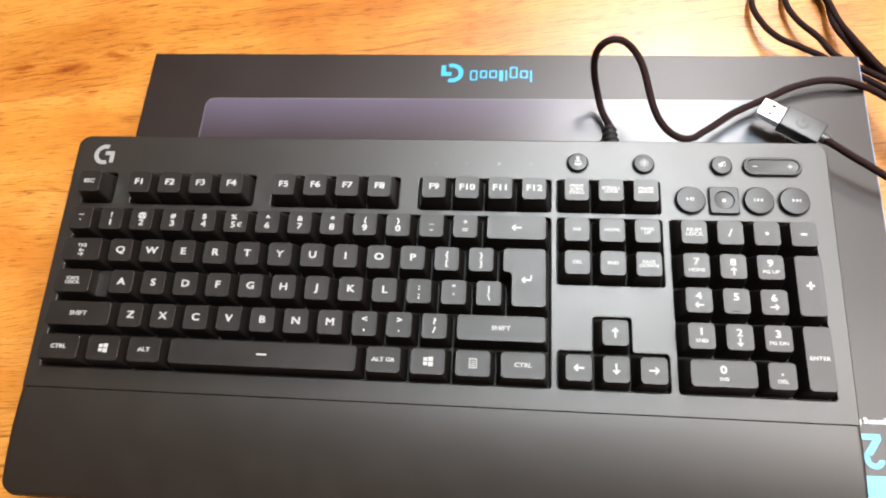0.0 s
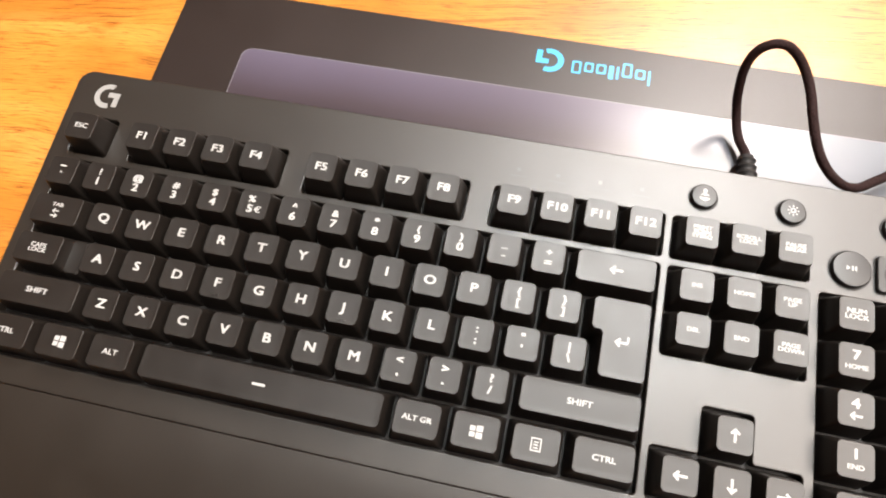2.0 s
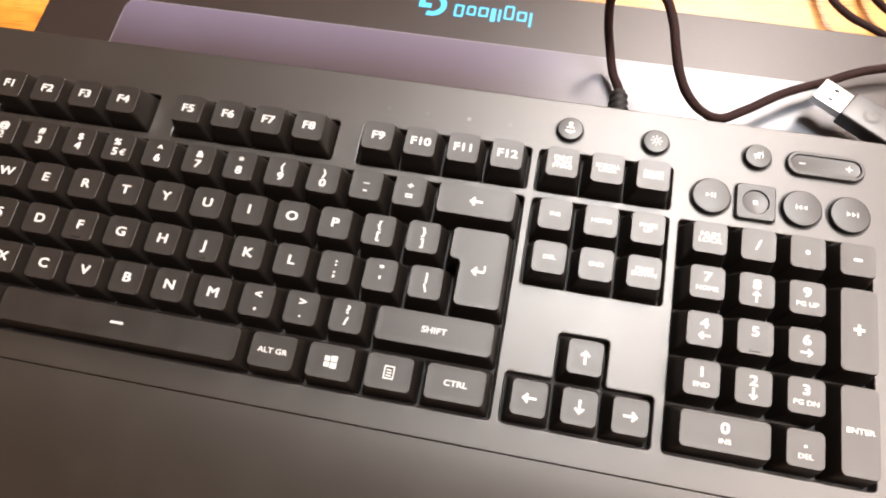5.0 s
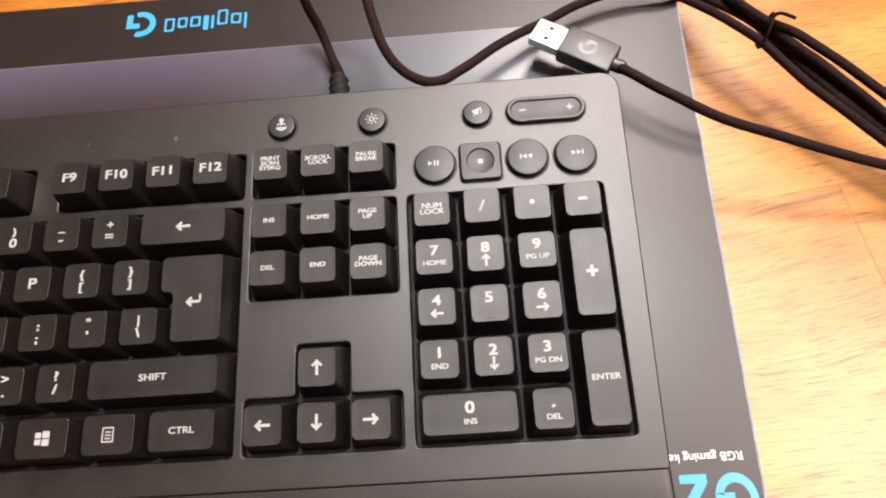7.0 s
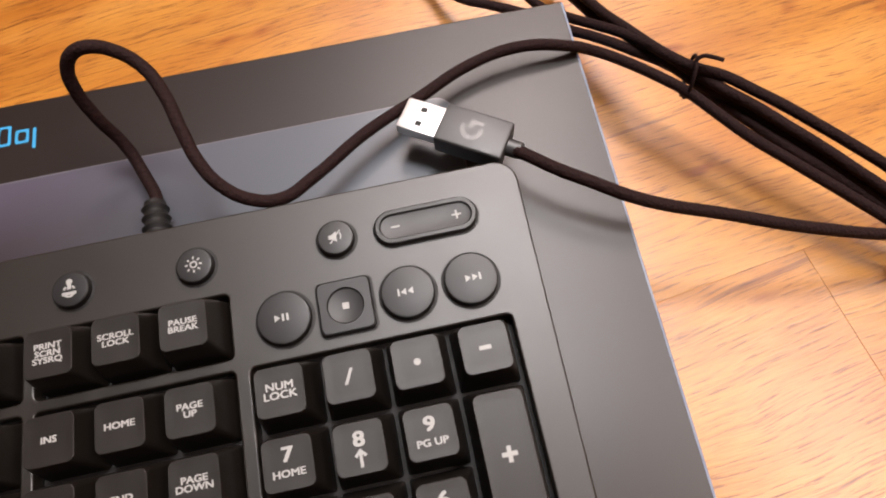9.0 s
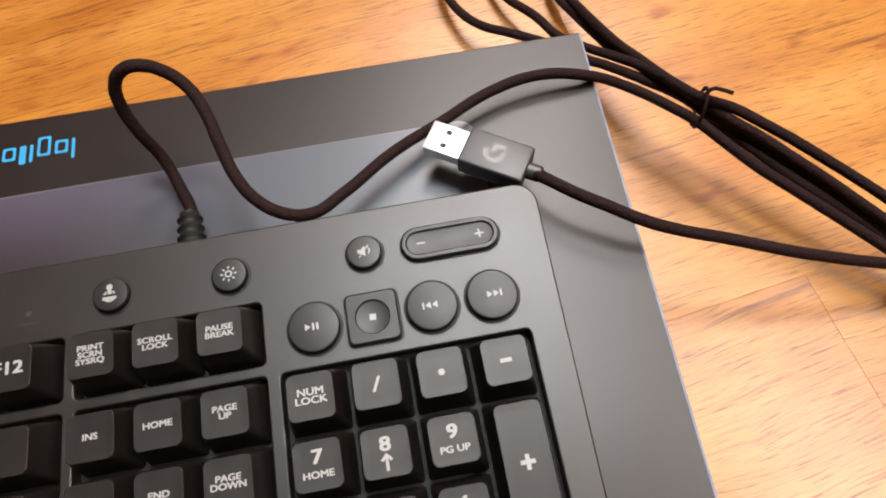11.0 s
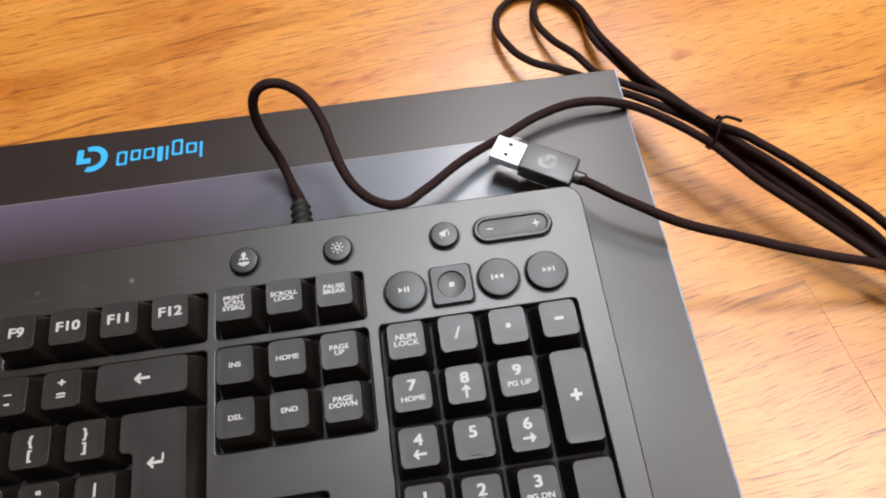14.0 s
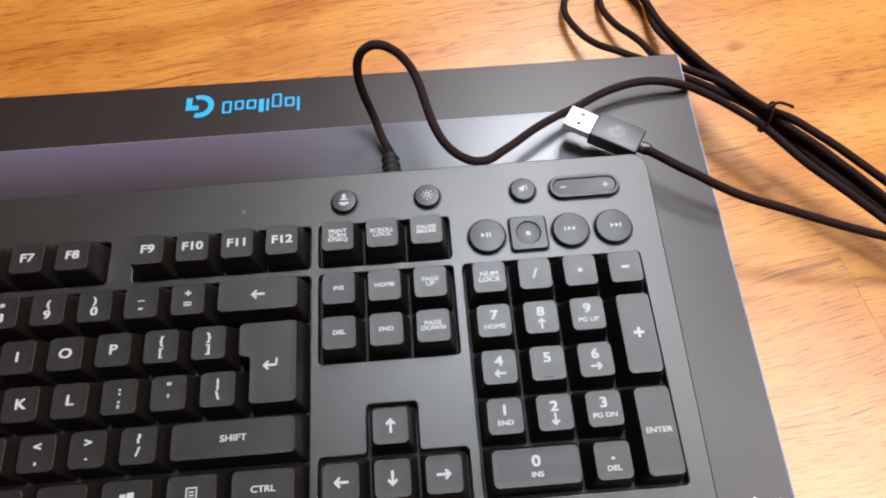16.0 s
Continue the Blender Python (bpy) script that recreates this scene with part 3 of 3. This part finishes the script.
# letter rows
key(span(0, 3, 1.5), [("t", "TAB", 0, 0.0022, TINY), ("i", "tabs", 0, 0, 0)])
for k, c in enumerate("QWERTYUIOP"):
    key(span(1.5 + k, 3), word(c, BIG))
for k, (over, low) in enumerate((("{", "["), ("}", "]"))):
    key(span(11.5 + k, 3), [("t", over, 0, 0.0022, 0.0044), ("t", low, 0, -0.0025, 0.0044)])
key(span(0, 2, 1.40), word("CAPS\nLOCK", 0.0027), low_part=span(1.2, 2, 0.55))
for k, c in enumerate("ASDFGHJKL"):
    key(span(1.75 + k, 2), word(c, BIG), ridge=c in "FJ")
for k, (over, low) in enumerate(((":", ";"), ('"', "'"), ("|", "\\"))):
    key(span(10.75 + k, 2), [("t", over, 0, 0.0022, 0.0046), ("t", low, 0, -0.0025, 0.0046)])
ENTER = [(13.75 * U, 2 * U), (15 * U, 2 * U), (15 * U, 4 * U), (13.5 * U, 4 * U), (13.5 * U, 3 * U), (13.75 * U, 3 * U)]
key(ENTER, [("i", "return", 0, 0, 0)], (14.30 * U, 2.95 * U))
key(span(0, 1, 2.25), word("SHIFT", 0.0034))
for k, c in enumerate("ZXCVBNM"):
    key(span(2.25 + k, 1), word(c, BIG))
for k, (over, low) in enumerate((("<", ","), (">", "."), ("?", "/"))):
    key(span(9.25 + k, 1), [("t", over, 0, 0.0024, 0.0046), ("t", low, 0, -0.0023, 0.0046)])
key(span(12.25, 1, 2.75), word("SHIFT", 0.0034))
# bottom row
for x, w, items in ((0, 1.5, word("CTRL", 0.0032)), (1.5, 1.25, [("i", "panes", 0, 0, 0)]), (2.75, 1.25, word("ALT", 0.0032)), (4.0, 5.75, [("i", "dash", 0, 0, 0)]),
                    (9.75, 1.25, word("ALT GR", 0.0030)), (11.0, 1.25, [("i", "panes", 0, 0, 0)]), (12.25, 1.25, [("i", "menu", 0, 0, 0)]), (13.5, 1.5, word("CTRL", 0.0032))):
    key(span(x, 0, w), items)
# cursor block
for k, s in enumerate(("PRINT\nSCRN\nSYSRQ", "SCROLL\nLOCK", "PAUSE\nBREAK")):
    key(span(15.25 + k, ROW_F), word(s, 0.0024), lift=0.0008)
for k, (a, b) in enumerate((("INS", "DEL"), ("HOME", "END"), ("PAGE\nUP", "PAGE\nDOWN"))):
    key(span(15.25 + k, 4), word(a, 0.0025))
    key(span(15.25 + k, 3), word(b, 0.0025))
for x, y, turn in ((16.25, 1, 90), (15.25, 0, 180), (16.25, 0, 270), (17.25, 0, 0)):
    key(span(x, y), [("a", turn, 0, 0, 0.0056)])
# number pad
key(span(18.5, 4), word("NUM\nLOCK", 0.0029), shift=0.0009)
for k, c in enumerate(("slash", "dot", "minus")):
    key(span(19.5 + k, 4), [("i", c, 0, 0, 0)], shift=0.0009)
for row, keys in ((3, (("7", "HOME"), ("8", 90), ("9", "PG UP"))), (2, (("4", 180), ("5", ""), ("6", 0))), (1, (("1", "END"), ("2", 270), ("3", "PG DN")))):
    for k, (digit, low) in enumerate(keys):
        items = [("t", digit, 0, 0.0021, 0.0054)]
        if isinstance(low, str):
            items += [("t", low, 0, -0.0026, 0.0026)] if low else []
        else:
            items.append(("a", low, 0, -0.0026, 0.0048))
        key(span(18.5 + k, row), items, ridge=digit == "5", shift=0.0009)
key(span(21.5, 2, 1, 2), [("i", "plus", 0, 0, 0)], shift=0.0009)
key(span(21.5, 0, 1, 2), word("ENTER", 0.0028), shift=0.0009)
key(span(18.5, 0, 2), [("t", "0", 0, 0.0018, 0.0056), ("t", "INS", 0, -0.0028, 0.0026)], shift=0.0009)
key(span(20.5, 0), [("t", ".", 0, 0.0024, 0.0064), ("t", "DEL", 0, -0.0028, 0.0026)], shift=0.0009)


def round_button(x, y, r, items_fn):
    # black disc laid on the deck: the gap and its shade as colour
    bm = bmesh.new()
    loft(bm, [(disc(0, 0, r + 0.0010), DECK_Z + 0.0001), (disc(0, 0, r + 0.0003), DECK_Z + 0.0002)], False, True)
    ob = part("gap_shade", bm, WELL, keyboard, "flat black disc for the shaded gap round the button")
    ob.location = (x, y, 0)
    bm = bmesh.new()
    loft(bm, [(disc(0, 0, r), DECK_Z + 0.0022), (disc(0, 0, r - 0.0003), DECK_Z + 0.0025), (disc(0, 0, r - 0.0009), DECK_Z + 0.0026)])
    ob = part("round_button", bm, BUTTON, keyboard, "round black button")
    ob.location = (x, y, 0)
    # flank darker than the button top, its shade put into the colour
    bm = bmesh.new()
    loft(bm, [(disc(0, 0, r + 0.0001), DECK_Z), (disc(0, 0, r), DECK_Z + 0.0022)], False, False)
    part("flank", bm, WELL, ob, "button flank coloured black for shade")
    bm = bmesh.new()
    items_fn(bm, pose(0, 0, DECK_Z + 0.0028))
    part("button_icon", bm, LEGEND, ob, "white icon", 0)


def icon_joystick(bm, m):
    bars(bm, [(-0.0006, -0.0002, 0.0006, 0.0020), (-0.0022, -0.0020, 0.0022, -0.0010)], 0, m)
    flat(bm, disc(0, 0.0022, 0.0010, 14), 0.00002, m)
    ring_piece(bm, 0, -0.0008, 0.0014, 0.0020, 200, 340, m)
    ring_piece(bm, 0, -0.0008, 0.0014, 0.0020, 20, 60, m)
    ring_piece(bm, 0, -0.0008, 0.0014, 0.0020, 120, 160, m)


def icon_sun(bm, m):
    ring_piece(bm, 0, 0, 0.0007, 0.0012, 0, 360, m)
    for k in range(8):
        bars(bm, [(0.0017, -0.00025, 0.0026, 0.00025)], 0, m @ pose(0, 0, 0, 0, 0, 45 * k))


def icon_mute(bm, m):
    bars(bm, [(-0.0020, -0.0007, -0.0010, 0.0007)], 0, m)
    flat(bm, [(-0.0010, -0.0007), (0.0004, -0.0018), (0.0004, 0.0018), (-0.0010, 0.0007)], 0, m)
    bars(bm, [(-0.0026, -0.0002, 0.0026, 0.0002)], 0.00003, m @ pose(0, 0, 0, 0, 0, 50))
    ring_piece(bm, 0.0003, 0, 0.0013, 0.0017, -45, 45, m)


def triangle(bm, m, x, s):
    flat(bm, [(x, 0.0011), (x, -0.0011), (x + 0.0017 * s, 0)], 0, m)


def icon_play(bm, m):
    triangle(bm, m, -0.0026, 1)
    bars(bm, [(-0.0004, -0.0011, 0.0003, 0.0011), (0.0009, -0.0011, 0.0016, 0.0011)], 0, m)


def icon_prev(bm, m):
    bars(bm, [(-0.0030, -0.0011, -0.0024, 0.0011)], 0, m)
    triangle(bm, m, -0.0004, -1)
    triangle(bm, m, 0.0017, -1)


def icon_next(bm, m):
    bars(bm, [(0.0024, -0.0011, 0.0030, 0.0011)], 0, m)
    triangle(bm, m, 0.0004, 1)
    triangle(bm, m, -0.0017, 1)


round_button(0.3018, 0.1306, 0.0056, icon_joystick)
round_button(0.3396, 0.1302, 0.0056, icon_sun)
round_button(0.3832, 0.1298, 0.0056, icon_mute)
round_button(0.3646, 0.1080, 0.0080, icon_play)
round_button(0.4018, 0.1081, 0.0080, icon_prev)
round_button(0.4210, 0.1082, 0.0080, icon_next)


def stop_button(x, y):
    h = 0.0081
    bm = bmesh.new()
    z = DECK_Z
    square = rect(-h, -h, h, h)
    n = 9
    big = [rounded(square, 0.0, 0.0018, n - 1), rounded(square, 0.0004, 0.0018, n - 1)]
    circle = lambda r: [(r * math.cos(radians(270 - 45 - 45 + a)), r * math.sin(radians(270 - 45 - 45 + a))) for a in [360 * (k + 0.5) / 36 for k in range(36)]]
    loft(bm, [(big[0], z), (big[0], z + 0.0017), (big[1], z + 0.0021), (circle(0.0056), z + 0.0021), (circle(0.0053), z + 0.0014), (circle(0.0050), z + 0.0013)])
    ob = part("stop_button", bm, BUTTON, keyboard, "square black button with a round dish")
    ob.location = (x, y, 0)
    bm = bmesh.new()
    bars(bm, [(-0.0010, -0.0010, 0.0010, 0.0010)], z + 0.0014)
    part("button_icon", bm, LEGEND, ob, "white icon", 0)
    # black sheet on the deck in place of the gap and the shade there
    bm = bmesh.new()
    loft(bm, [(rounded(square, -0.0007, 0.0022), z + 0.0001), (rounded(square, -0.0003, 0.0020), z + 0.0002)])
    part("gap_shade", bm, WELL, keyboard, "flat black disc for the shaded gap round the button").location = (x, y, 0)


stop_button(0.3830, 0.1080)


def stadium(cx, cy, half, r, n=12):
    out = [(cx + half + r * math.cos(radians(a)), cy + r * math.sin(radians(a))) for a in [-90 + 180 * k / n for k in range(n + 1)]]
    return out + [(cx - half + r * math.cos(radians(a)), cy + r * math.sin(radians(a))) for a in [90 + 180 * k / n for k in range(n + 1)]]


def volume_rocker(x, y):
    z = DECK_Z
    # the gap and its shade, drawn as a black sheet on the deck
    bm = bmesh.new()
    loft(bm, [(stadium(0, 0, 0.0104, 0.0064), z + 0.0001), (stadium(0, 0, 0.0104, 0.0060), z + 0.0002)])
    part("gap_shade", bm, WELL, keyboard, "flat black disc for the shaded gap round the button").location = (x, y, 0)
    bm = bmesh.new()
    loft(bm, [(stadium(0, 0, 0.0104, 0.0057), z), (stadium(0, 0, 0.0104, 0.0057), z + 0.0017), (stadium(0, 0, 0.0104, 0.0053), z + 0.0021), (stadium(0, 0, 0.0104, 0.0042), z + 0.0021),
              (stadium(0, 0, 0.0104, 0.0038), z + 0.0014), (stadium(0, 0, 0.0104, 0.0034), z + 0.0013)])
    ob = part("volume_rocker", bm, BUTTON, keyboard, "long rounded black volume rocker")
    ob.location = (x, y, 0)
    bm = bmesh.new()
    m = pose(0, 0, z + 0.00145)
    bars(bm, [(-0.0110, -0.0003, -0.0082, 0.0003), (0.0082, -0.0003, 0.0112, 0.0003)], 0, m)
    bars(bm, [(0.0094, -0.0015, 0.0100, -0.0003), (0.0094, 0.0003, 0.0100, 0.0015)], 0, m)
    part("button_icon", bm, LEGEND, ob, "white plus and minus", 0)


volume_rocker(0.4114, 0.1296)
for x in (0.2185, 0.2366, 0.2560, 0.2749):
    bm = bmesh.new()
    bars(bm, [(-0.0009, -0.0009, 0.0009, 0.0009)])
    lamp = part("indicator", bm, LED_PALE if x == 0.2560 else LED, keyboard, "small unlit indicator mark", 0)
    lamp.location = (x, 0.1296, DECK_Z + 0.0001)
    bm = bmesh.new()
    bars(bm, [(-0.0040, -0.0036, 0.0040, -0.0030)])
    part("caption", bm, FAINT, lamp, "faint unreadable caption", 0)
bm = bmesh.new()
emblem(bm, pose(0.0078, 0.1325, DECK_Z + 0.0001) @ Matrix.Diagonal((0.0140, 0.0138, 1, 1)))
part("emblem", bm, SILVER, keyboard, "silver-grey ring-shaped emblem", 0)

# ---- the cable and its plug ----
cable = tagged(new("usb_cable"), "dark braided keyboard cable looped and tied, its plug on the box", "cable")


def tube(name, points, r, mat, label="", resolution=8):
    data = bpy.data.curves.new(name, "CURVE")
    data.dimensions, data.bevel_depth, data.bevel_resolution, data.resolution_u, data.use_fill_caps = "3D", r, 4, resolution, True
    s = data.splines.new("BEZIER")
    s.bezier_points.add(len(points) - 1)
    for p, co in zip(s.bezier_points, points):
        p.co, p.handle_left_type, p.handle_right_type = co, "AUTO", "AUTO"
    ob = bpy.data.objects.new(name, data)
    scene.collection.objects.link(ob)
    bpy.context.view_layer.update()
    me = bpy.data.meshes.new_from_object(ob.evaluated_get(bpy.context.evaluated_depsgraph_get()))
    bpy.data.objects.remove(ob)
    me.name = name
    if not me.materials:
        me.materials.append(mat)
    me.materials[0] = mat
    me.shade_smooth()
    out = new(name, me)
    out.parent = cable
    return tagged(out, label)


R = 0.00212
tube("cord", [
    (0.3238, 0.1560, 0.0455), (0.3228, 0.1650, 0.0445), (0.3194, 0.1737, 0.0440), (0.3156, 0.1838, 0.0510), (0.3123, 0.1879, 0.0630), (0.3111, 0.1918, 0.0740),
    (0.3128, 0.1941, 0.0810), (0.3170, 0.1951, 0.0855), (0.3220, 0.1954, 0.0865), (0.3285, 0.1952, 0.0830), (0.3348, 0.1914, 0.0780), (0.3392, 0.1832, 0.0740),
    (0.3423, 0.1720, 0.0700), (0.3459, 0.1609, 0.0660), (0.3510, 0.1535, 0.0620), (0.3588, 0.1492, 0.0575), (0.3673, 0.1494, 0.0540), (0.3779, 0.1562, 0.0515),
    (0.3975, 0.1710, 0.0490), (0.4180, 0.1826, 0.0465), (0.4389, 0.1929, 0.0460), (0.4588, 0.1970, 0.0455), (0.4788, 0.1958, 0.0415), (0.4890, 0.1956, 0.0360), (0.5001, 0.1890, 0.0340), (0.5102, 0.1804, 0.0330), (0.5180, 0.1729, 0.0320), (0.5265, 0.1610, 0.0310), (0.5348, 0.1495, 0.0300), (0.5451, 0.1378, 0.0290), (0.5543, 0.1288, 0.0270), (0.5633, 0.1199, 0.0250), (0.5755, 0.1077, 0.0220), (0.5967, 0.0865, 0.0120), (0.6214, 0.0617, 0.0028)], R, CORD, "braided cord that leaves the keyboard")
tube("plug_cord", [
    (0.4440, 0.1524, 0.0515), (0.4465, 0.1497, 0.0525), (0.4577, 0.1390, 0.0540), (0.4667, 0.1327, 0.0535), (0.4760, 0.1269, 0.0520), (0.4863, 0.1229, 0.0490), (0.5076, 0.1168, 0.0440), (0.5279, 0.1096, 0.0410), (0.5509, 0.1044, 0.0350), (0.5677, 0.1015, 0.0300), (0.5973, 0.0965, 0.0160), (0.6318, 0.0906, 0.0028)], R, CORD, "braided cord behind the plug")
tube("outer_loop", [
    (0.6237, 0.0640, 0.0028), (0.6002, 0.0899, 0.0100), (0.5800, 0.1121, 0.0180), (0.5680, 0.1254, 0.0210), (0.5590, 0.1350, 0.0230), (0.5496, 0.1443, 0.0250), (0.5412, 0.1554, 0.0260), (0.5327, 0.1670, 0.0270), (0.5241, 0.1795, 0.0280), (0.5188, 0.1867, 0.0285), (0.5050, 0.1998, 0.0280), (0.4957, 0.2105, 0.0250), (0.4875, 0.2212, 0.0200), (0.4738, 0.2402, 0.0130), (0.4600, 0.2490, 0.0125), (0.4481, 0.2563, 0.0124), (0.4383, 0.2750, 0.0092),
    (0.4362, 0.2939, 0.0060), (0.4439, 0.3108, 0.0032), (0.4560, 0.3170, 0.0040), (0.4700, 0.3150, 0.0050), (0.4816, 0.3059, 0.0070), (0.4922, 0.2686, 0.0110), (0.4953, 0.2523, 0.0160), (0.4980, 0.2353, 0.0220), (0.5019, 0.2193, 0.0270), (0.5064, 0.2068, 0.0310), (0.5119, 0.1941, 0.0340), (0.5171, 0.1849, 0.0360), (0.5214, 0.1800, 0.0365), (0.5317, 0.1735, 0.0360), (0.5411, 0.1649, 0.0350), (0.5502, 0.1560, 0.0340), (0.5603, 0.1475, 0.0310), (0.5695, 0.1385, 0.0290), (0.5825, 0.1261, 0.0250), (0.6041, 0.1053, 0.0135), (0.6294, 0.0810, 0.0068)], R, CORD, "loop of the tied cord on the floor")
tube("inner_loop", [
    (0.6210, 0.0676, 0.0058), (0.5983, 0.0942, 0.0130), (0.5788, 0.1170, 0.0240), (0.5671, 0.1306, 0.0270), (0.5583, 0.1405, 0.0290), (0.5491, 0.1500, 0.0310), (0.5405, 0.1602, 0.0320), (0.5313, 0.1695, 0.0330), (0.5214, 0.1810, 0.0340), (0.5136, 0.1916, 0.0340), (0.5055, 0.2040, 0.0310), (0.4970, 0.2157, 0.0260), (0.4881, 0.2284, 0.0200), (0.4812, 0.2415, 0.0140),
    (0.4751, 0.2552, 0.0126),
    (0.4638, 0.2761, 0.0085), (0.4601, 0.2963, 0.0051), (0.4649, 0.3108, 0.0032), (0.4760, 0.3140, 0.0030), (0.4864, 0.3035, 0.0039), (0.4892, 0.2694, 0.0085), (0.4935, 0.2537, 0.0115), (0.4975, 0.2373, 0.0160), (0.5016, 0.2212, 0.0210), (0.5083, 0.2079, 0.0250), (0.5133, 0.1941, 0.0290), (0.5196, 0.1834, 0.0305), (0.5249, 0.1763, 0.0300), (0.5327, 0.1691, 0.0290), (0.5418, 0.1591, 0.0280), (0.5503, 0.1483, 0.0270), (0.5594, 0.1385, 0.0250), (0.5682, 0.1283, 0.0230), (0.5799, 0.1143, 0.0200), (0.5991, 0.0913, 0.0110), (0.6215, 0.0644, 0.0038)], R, CORD, "second loop of the tied cord")
# wire tie round the bundle
ring = []
for k in range(13):
    a = radians(30 * k)
    c = Vector((0.5212, 0.1783, 0.0326))
    across = Vector((0.003, 0.007, 0)).normalized()
    q = c + across * 0.0073 * math.cos(a) + Vector((0, 0, 0.0085)) * math.sin(a)
    ring.append(tuple(q))
tube("wire_tie", ring, 0.0007, CORD, "black wire tie", 4)
tube("tie_end", [(0.5198, 0.1781, 0.0400), (0.5228, 0.1791, 0.0430), (0.5260, 0.1770, 0.0441), (0.5292, 0.1749, 0.0440)], 0.0008, CORD, "twisted end of the wire tie", 4)
tube("tie_tail", [(0.5204, 0.1778, 0.0290), (0.5195, 0.1764, 0.0270), (0.5185, 0.1746, 0.0260)], 0.0008, CORD, "short end of the wire tie", 4)

# ribbed sleeve at the keyboard
rings = []
for k in range(15):
    s = k / 14
    r = 0.0048 - 0.0009 * s + (0.0005 if k % 3 == 0 else -0.0004)
    rings.append(([(r * math.cos(2 * math.pi * j / 20), r * math.sin(2 * math.pi * j / 20)) for j in range(20)], s * 0.0175))
bm = bmesh.new()
loft(bm, rings, True)
sleeve = part("strain_relief", bm, WELL, cable, "ribbed black rubber sleeve")
sleeve.matrix_world = pose(0.3240, 0.1445, 0.0458, -90, 0, 4)

# plug: grip, metal shell, slots
PLUG = Matrix.Translation((0.4116, 0.1736, 0.0515)) @ pose(0, 0, 0, 0, 0, -33.0)
bm = bevelled_block((0.0140, -0.0074, -0.0040), (0.0378, 0.0074, 0.0040), 0.0009, 3)
grip = part("plug_grip", bm, GRIP, cable, "dark grey moulded plug grip")
grip.matrix_world = PLUG
# flat emblem; its pale colour stands for light caught on raised edges
bm = bmesh.new()
emblem(bm, pose(0.0252, 0, 0.0041, 0, 0, 90) @ Matrix.Diagonal((0.0080, 0.0080, 1, 1)))
part("grip_emblem", bm, MARK, grip, "flat ring-shaped emblem, paler for the glint of embossing", 0)
bm = bevelled_block((0.0, -0.0061, -0.0023), (0.0142, 0.0061, 0.0023), 0.0005, 2)
shell = part("plug_shell", bm, METAL, cable, "bright nickel plug shell")
shell.matrix_world = PLUG
for y in (-0.0028, 0.0028):
    bm = bmesh.new()
    bars(bm, [(0.0058, y - 0.0010, 0.0080, y + 0.0010)], 0.00236)
    part("shell_hole", bm, DARK, shell, "square hole in the shell", 0)
bm = bmesh.new()
loft(bm, [(disc(0, 0, 0.0030, 16), 0), (disc(0, 0, 0.0030, 16), 0.0048), (disc(0, 0, 0.0024, 16), 0.0055)], True)
collar = part("plug_collar", bm, GRIP, cable, "short rubber collar")
collar.matrix_world = PLUG @ pose(0.0375, 0, 0, 0, 90, 0)

# ---- the floor: a base sheet and its boards ----
bm = bmesh.new()
block(bm, (X0, Y0, -0.02), (X1, Y1, -0.0085))
floor = tagged(mesh_object("floor", bm, DARK, 0), "orange oak laminate floor with long boards", "floor", kind="structure")
GRAIN = 8.0
BOARD_W, BOARD_L = 0.190, 1.29
board_bm = bmesh.new()
block(board_bm, (0, 0, -0.008), (BOARD_L - 0.00006, BOARD_W - 0.00006, 0.0))
bmesh.ops.bevel(board_bm, geom=[e for e in board_bm.edges if all(v.co.z > -0.001 for v in e.verts)], offset=0.0001, segments=1, affect="EDGES")
first = mesh_object("board", board_bm, WOOD, 0)
data = first.data
bpy.data.objects.remove(first)
origin = Matrix.Translation((0.5535, 0.1122, 0)) @ pose(0, 0, 0, 0, 0, GRAIN)
for row in range(-16, 12):
    offset = 0.0 if row == -1 else 0.36 + 0.07 * math.sin(5.0 * row)
    for column in range(-3, 3):
        m = origin @ Matrix.Translation((column * BOARD_L + offset, row * BOARD_W, 0))
        corners = [m @ Vector((x, y, 0)) for x in (0, BOARD_L) for y in (0, BOARD_W)]
        if all(c.x < X0 for c in corners) or all(c.x > X1 for c in corners) or all(c.y < Y0 for c in corners) or all(c.y > Y1 for c in corners):
            continue
        mesh = data
        if not all(X0 <= c.x <= X1 and Y0 <= c.y <= Y1 for c in corners):
            # a board that meets a wall is sawn off along it
            bm = bmesh.new()
            bm.from_mesh(data)
            back = m.inverted()
            for point, normal in (((X0, 0, 0), (-1, 0, 0)), ((X1, 0, 0), (1, 0, 0)), ((0, Y0, 0), (0, -1, 0)), ((0, Y1, 0), (0, 1, 0))):
                bmesh.ops.bisect_plane(bm, geom=bm.verts[:] + bm.edges[:] + bm.faces[:], plane_co=back @ Vector(point), plane_no=back.to_3x3() @ Vector(normal), clear_outer=True)
            if not bm.faces:
                bm.free()
                continue
            mesh = bpy.data.meshes.new("board")
            bm.to_mesh(mesh)
            bm.free()
            mesh.materials.append(WOOD)
        ob = new("board", mesh)
        ob.parent = floor
        ob.matrix_basis = m
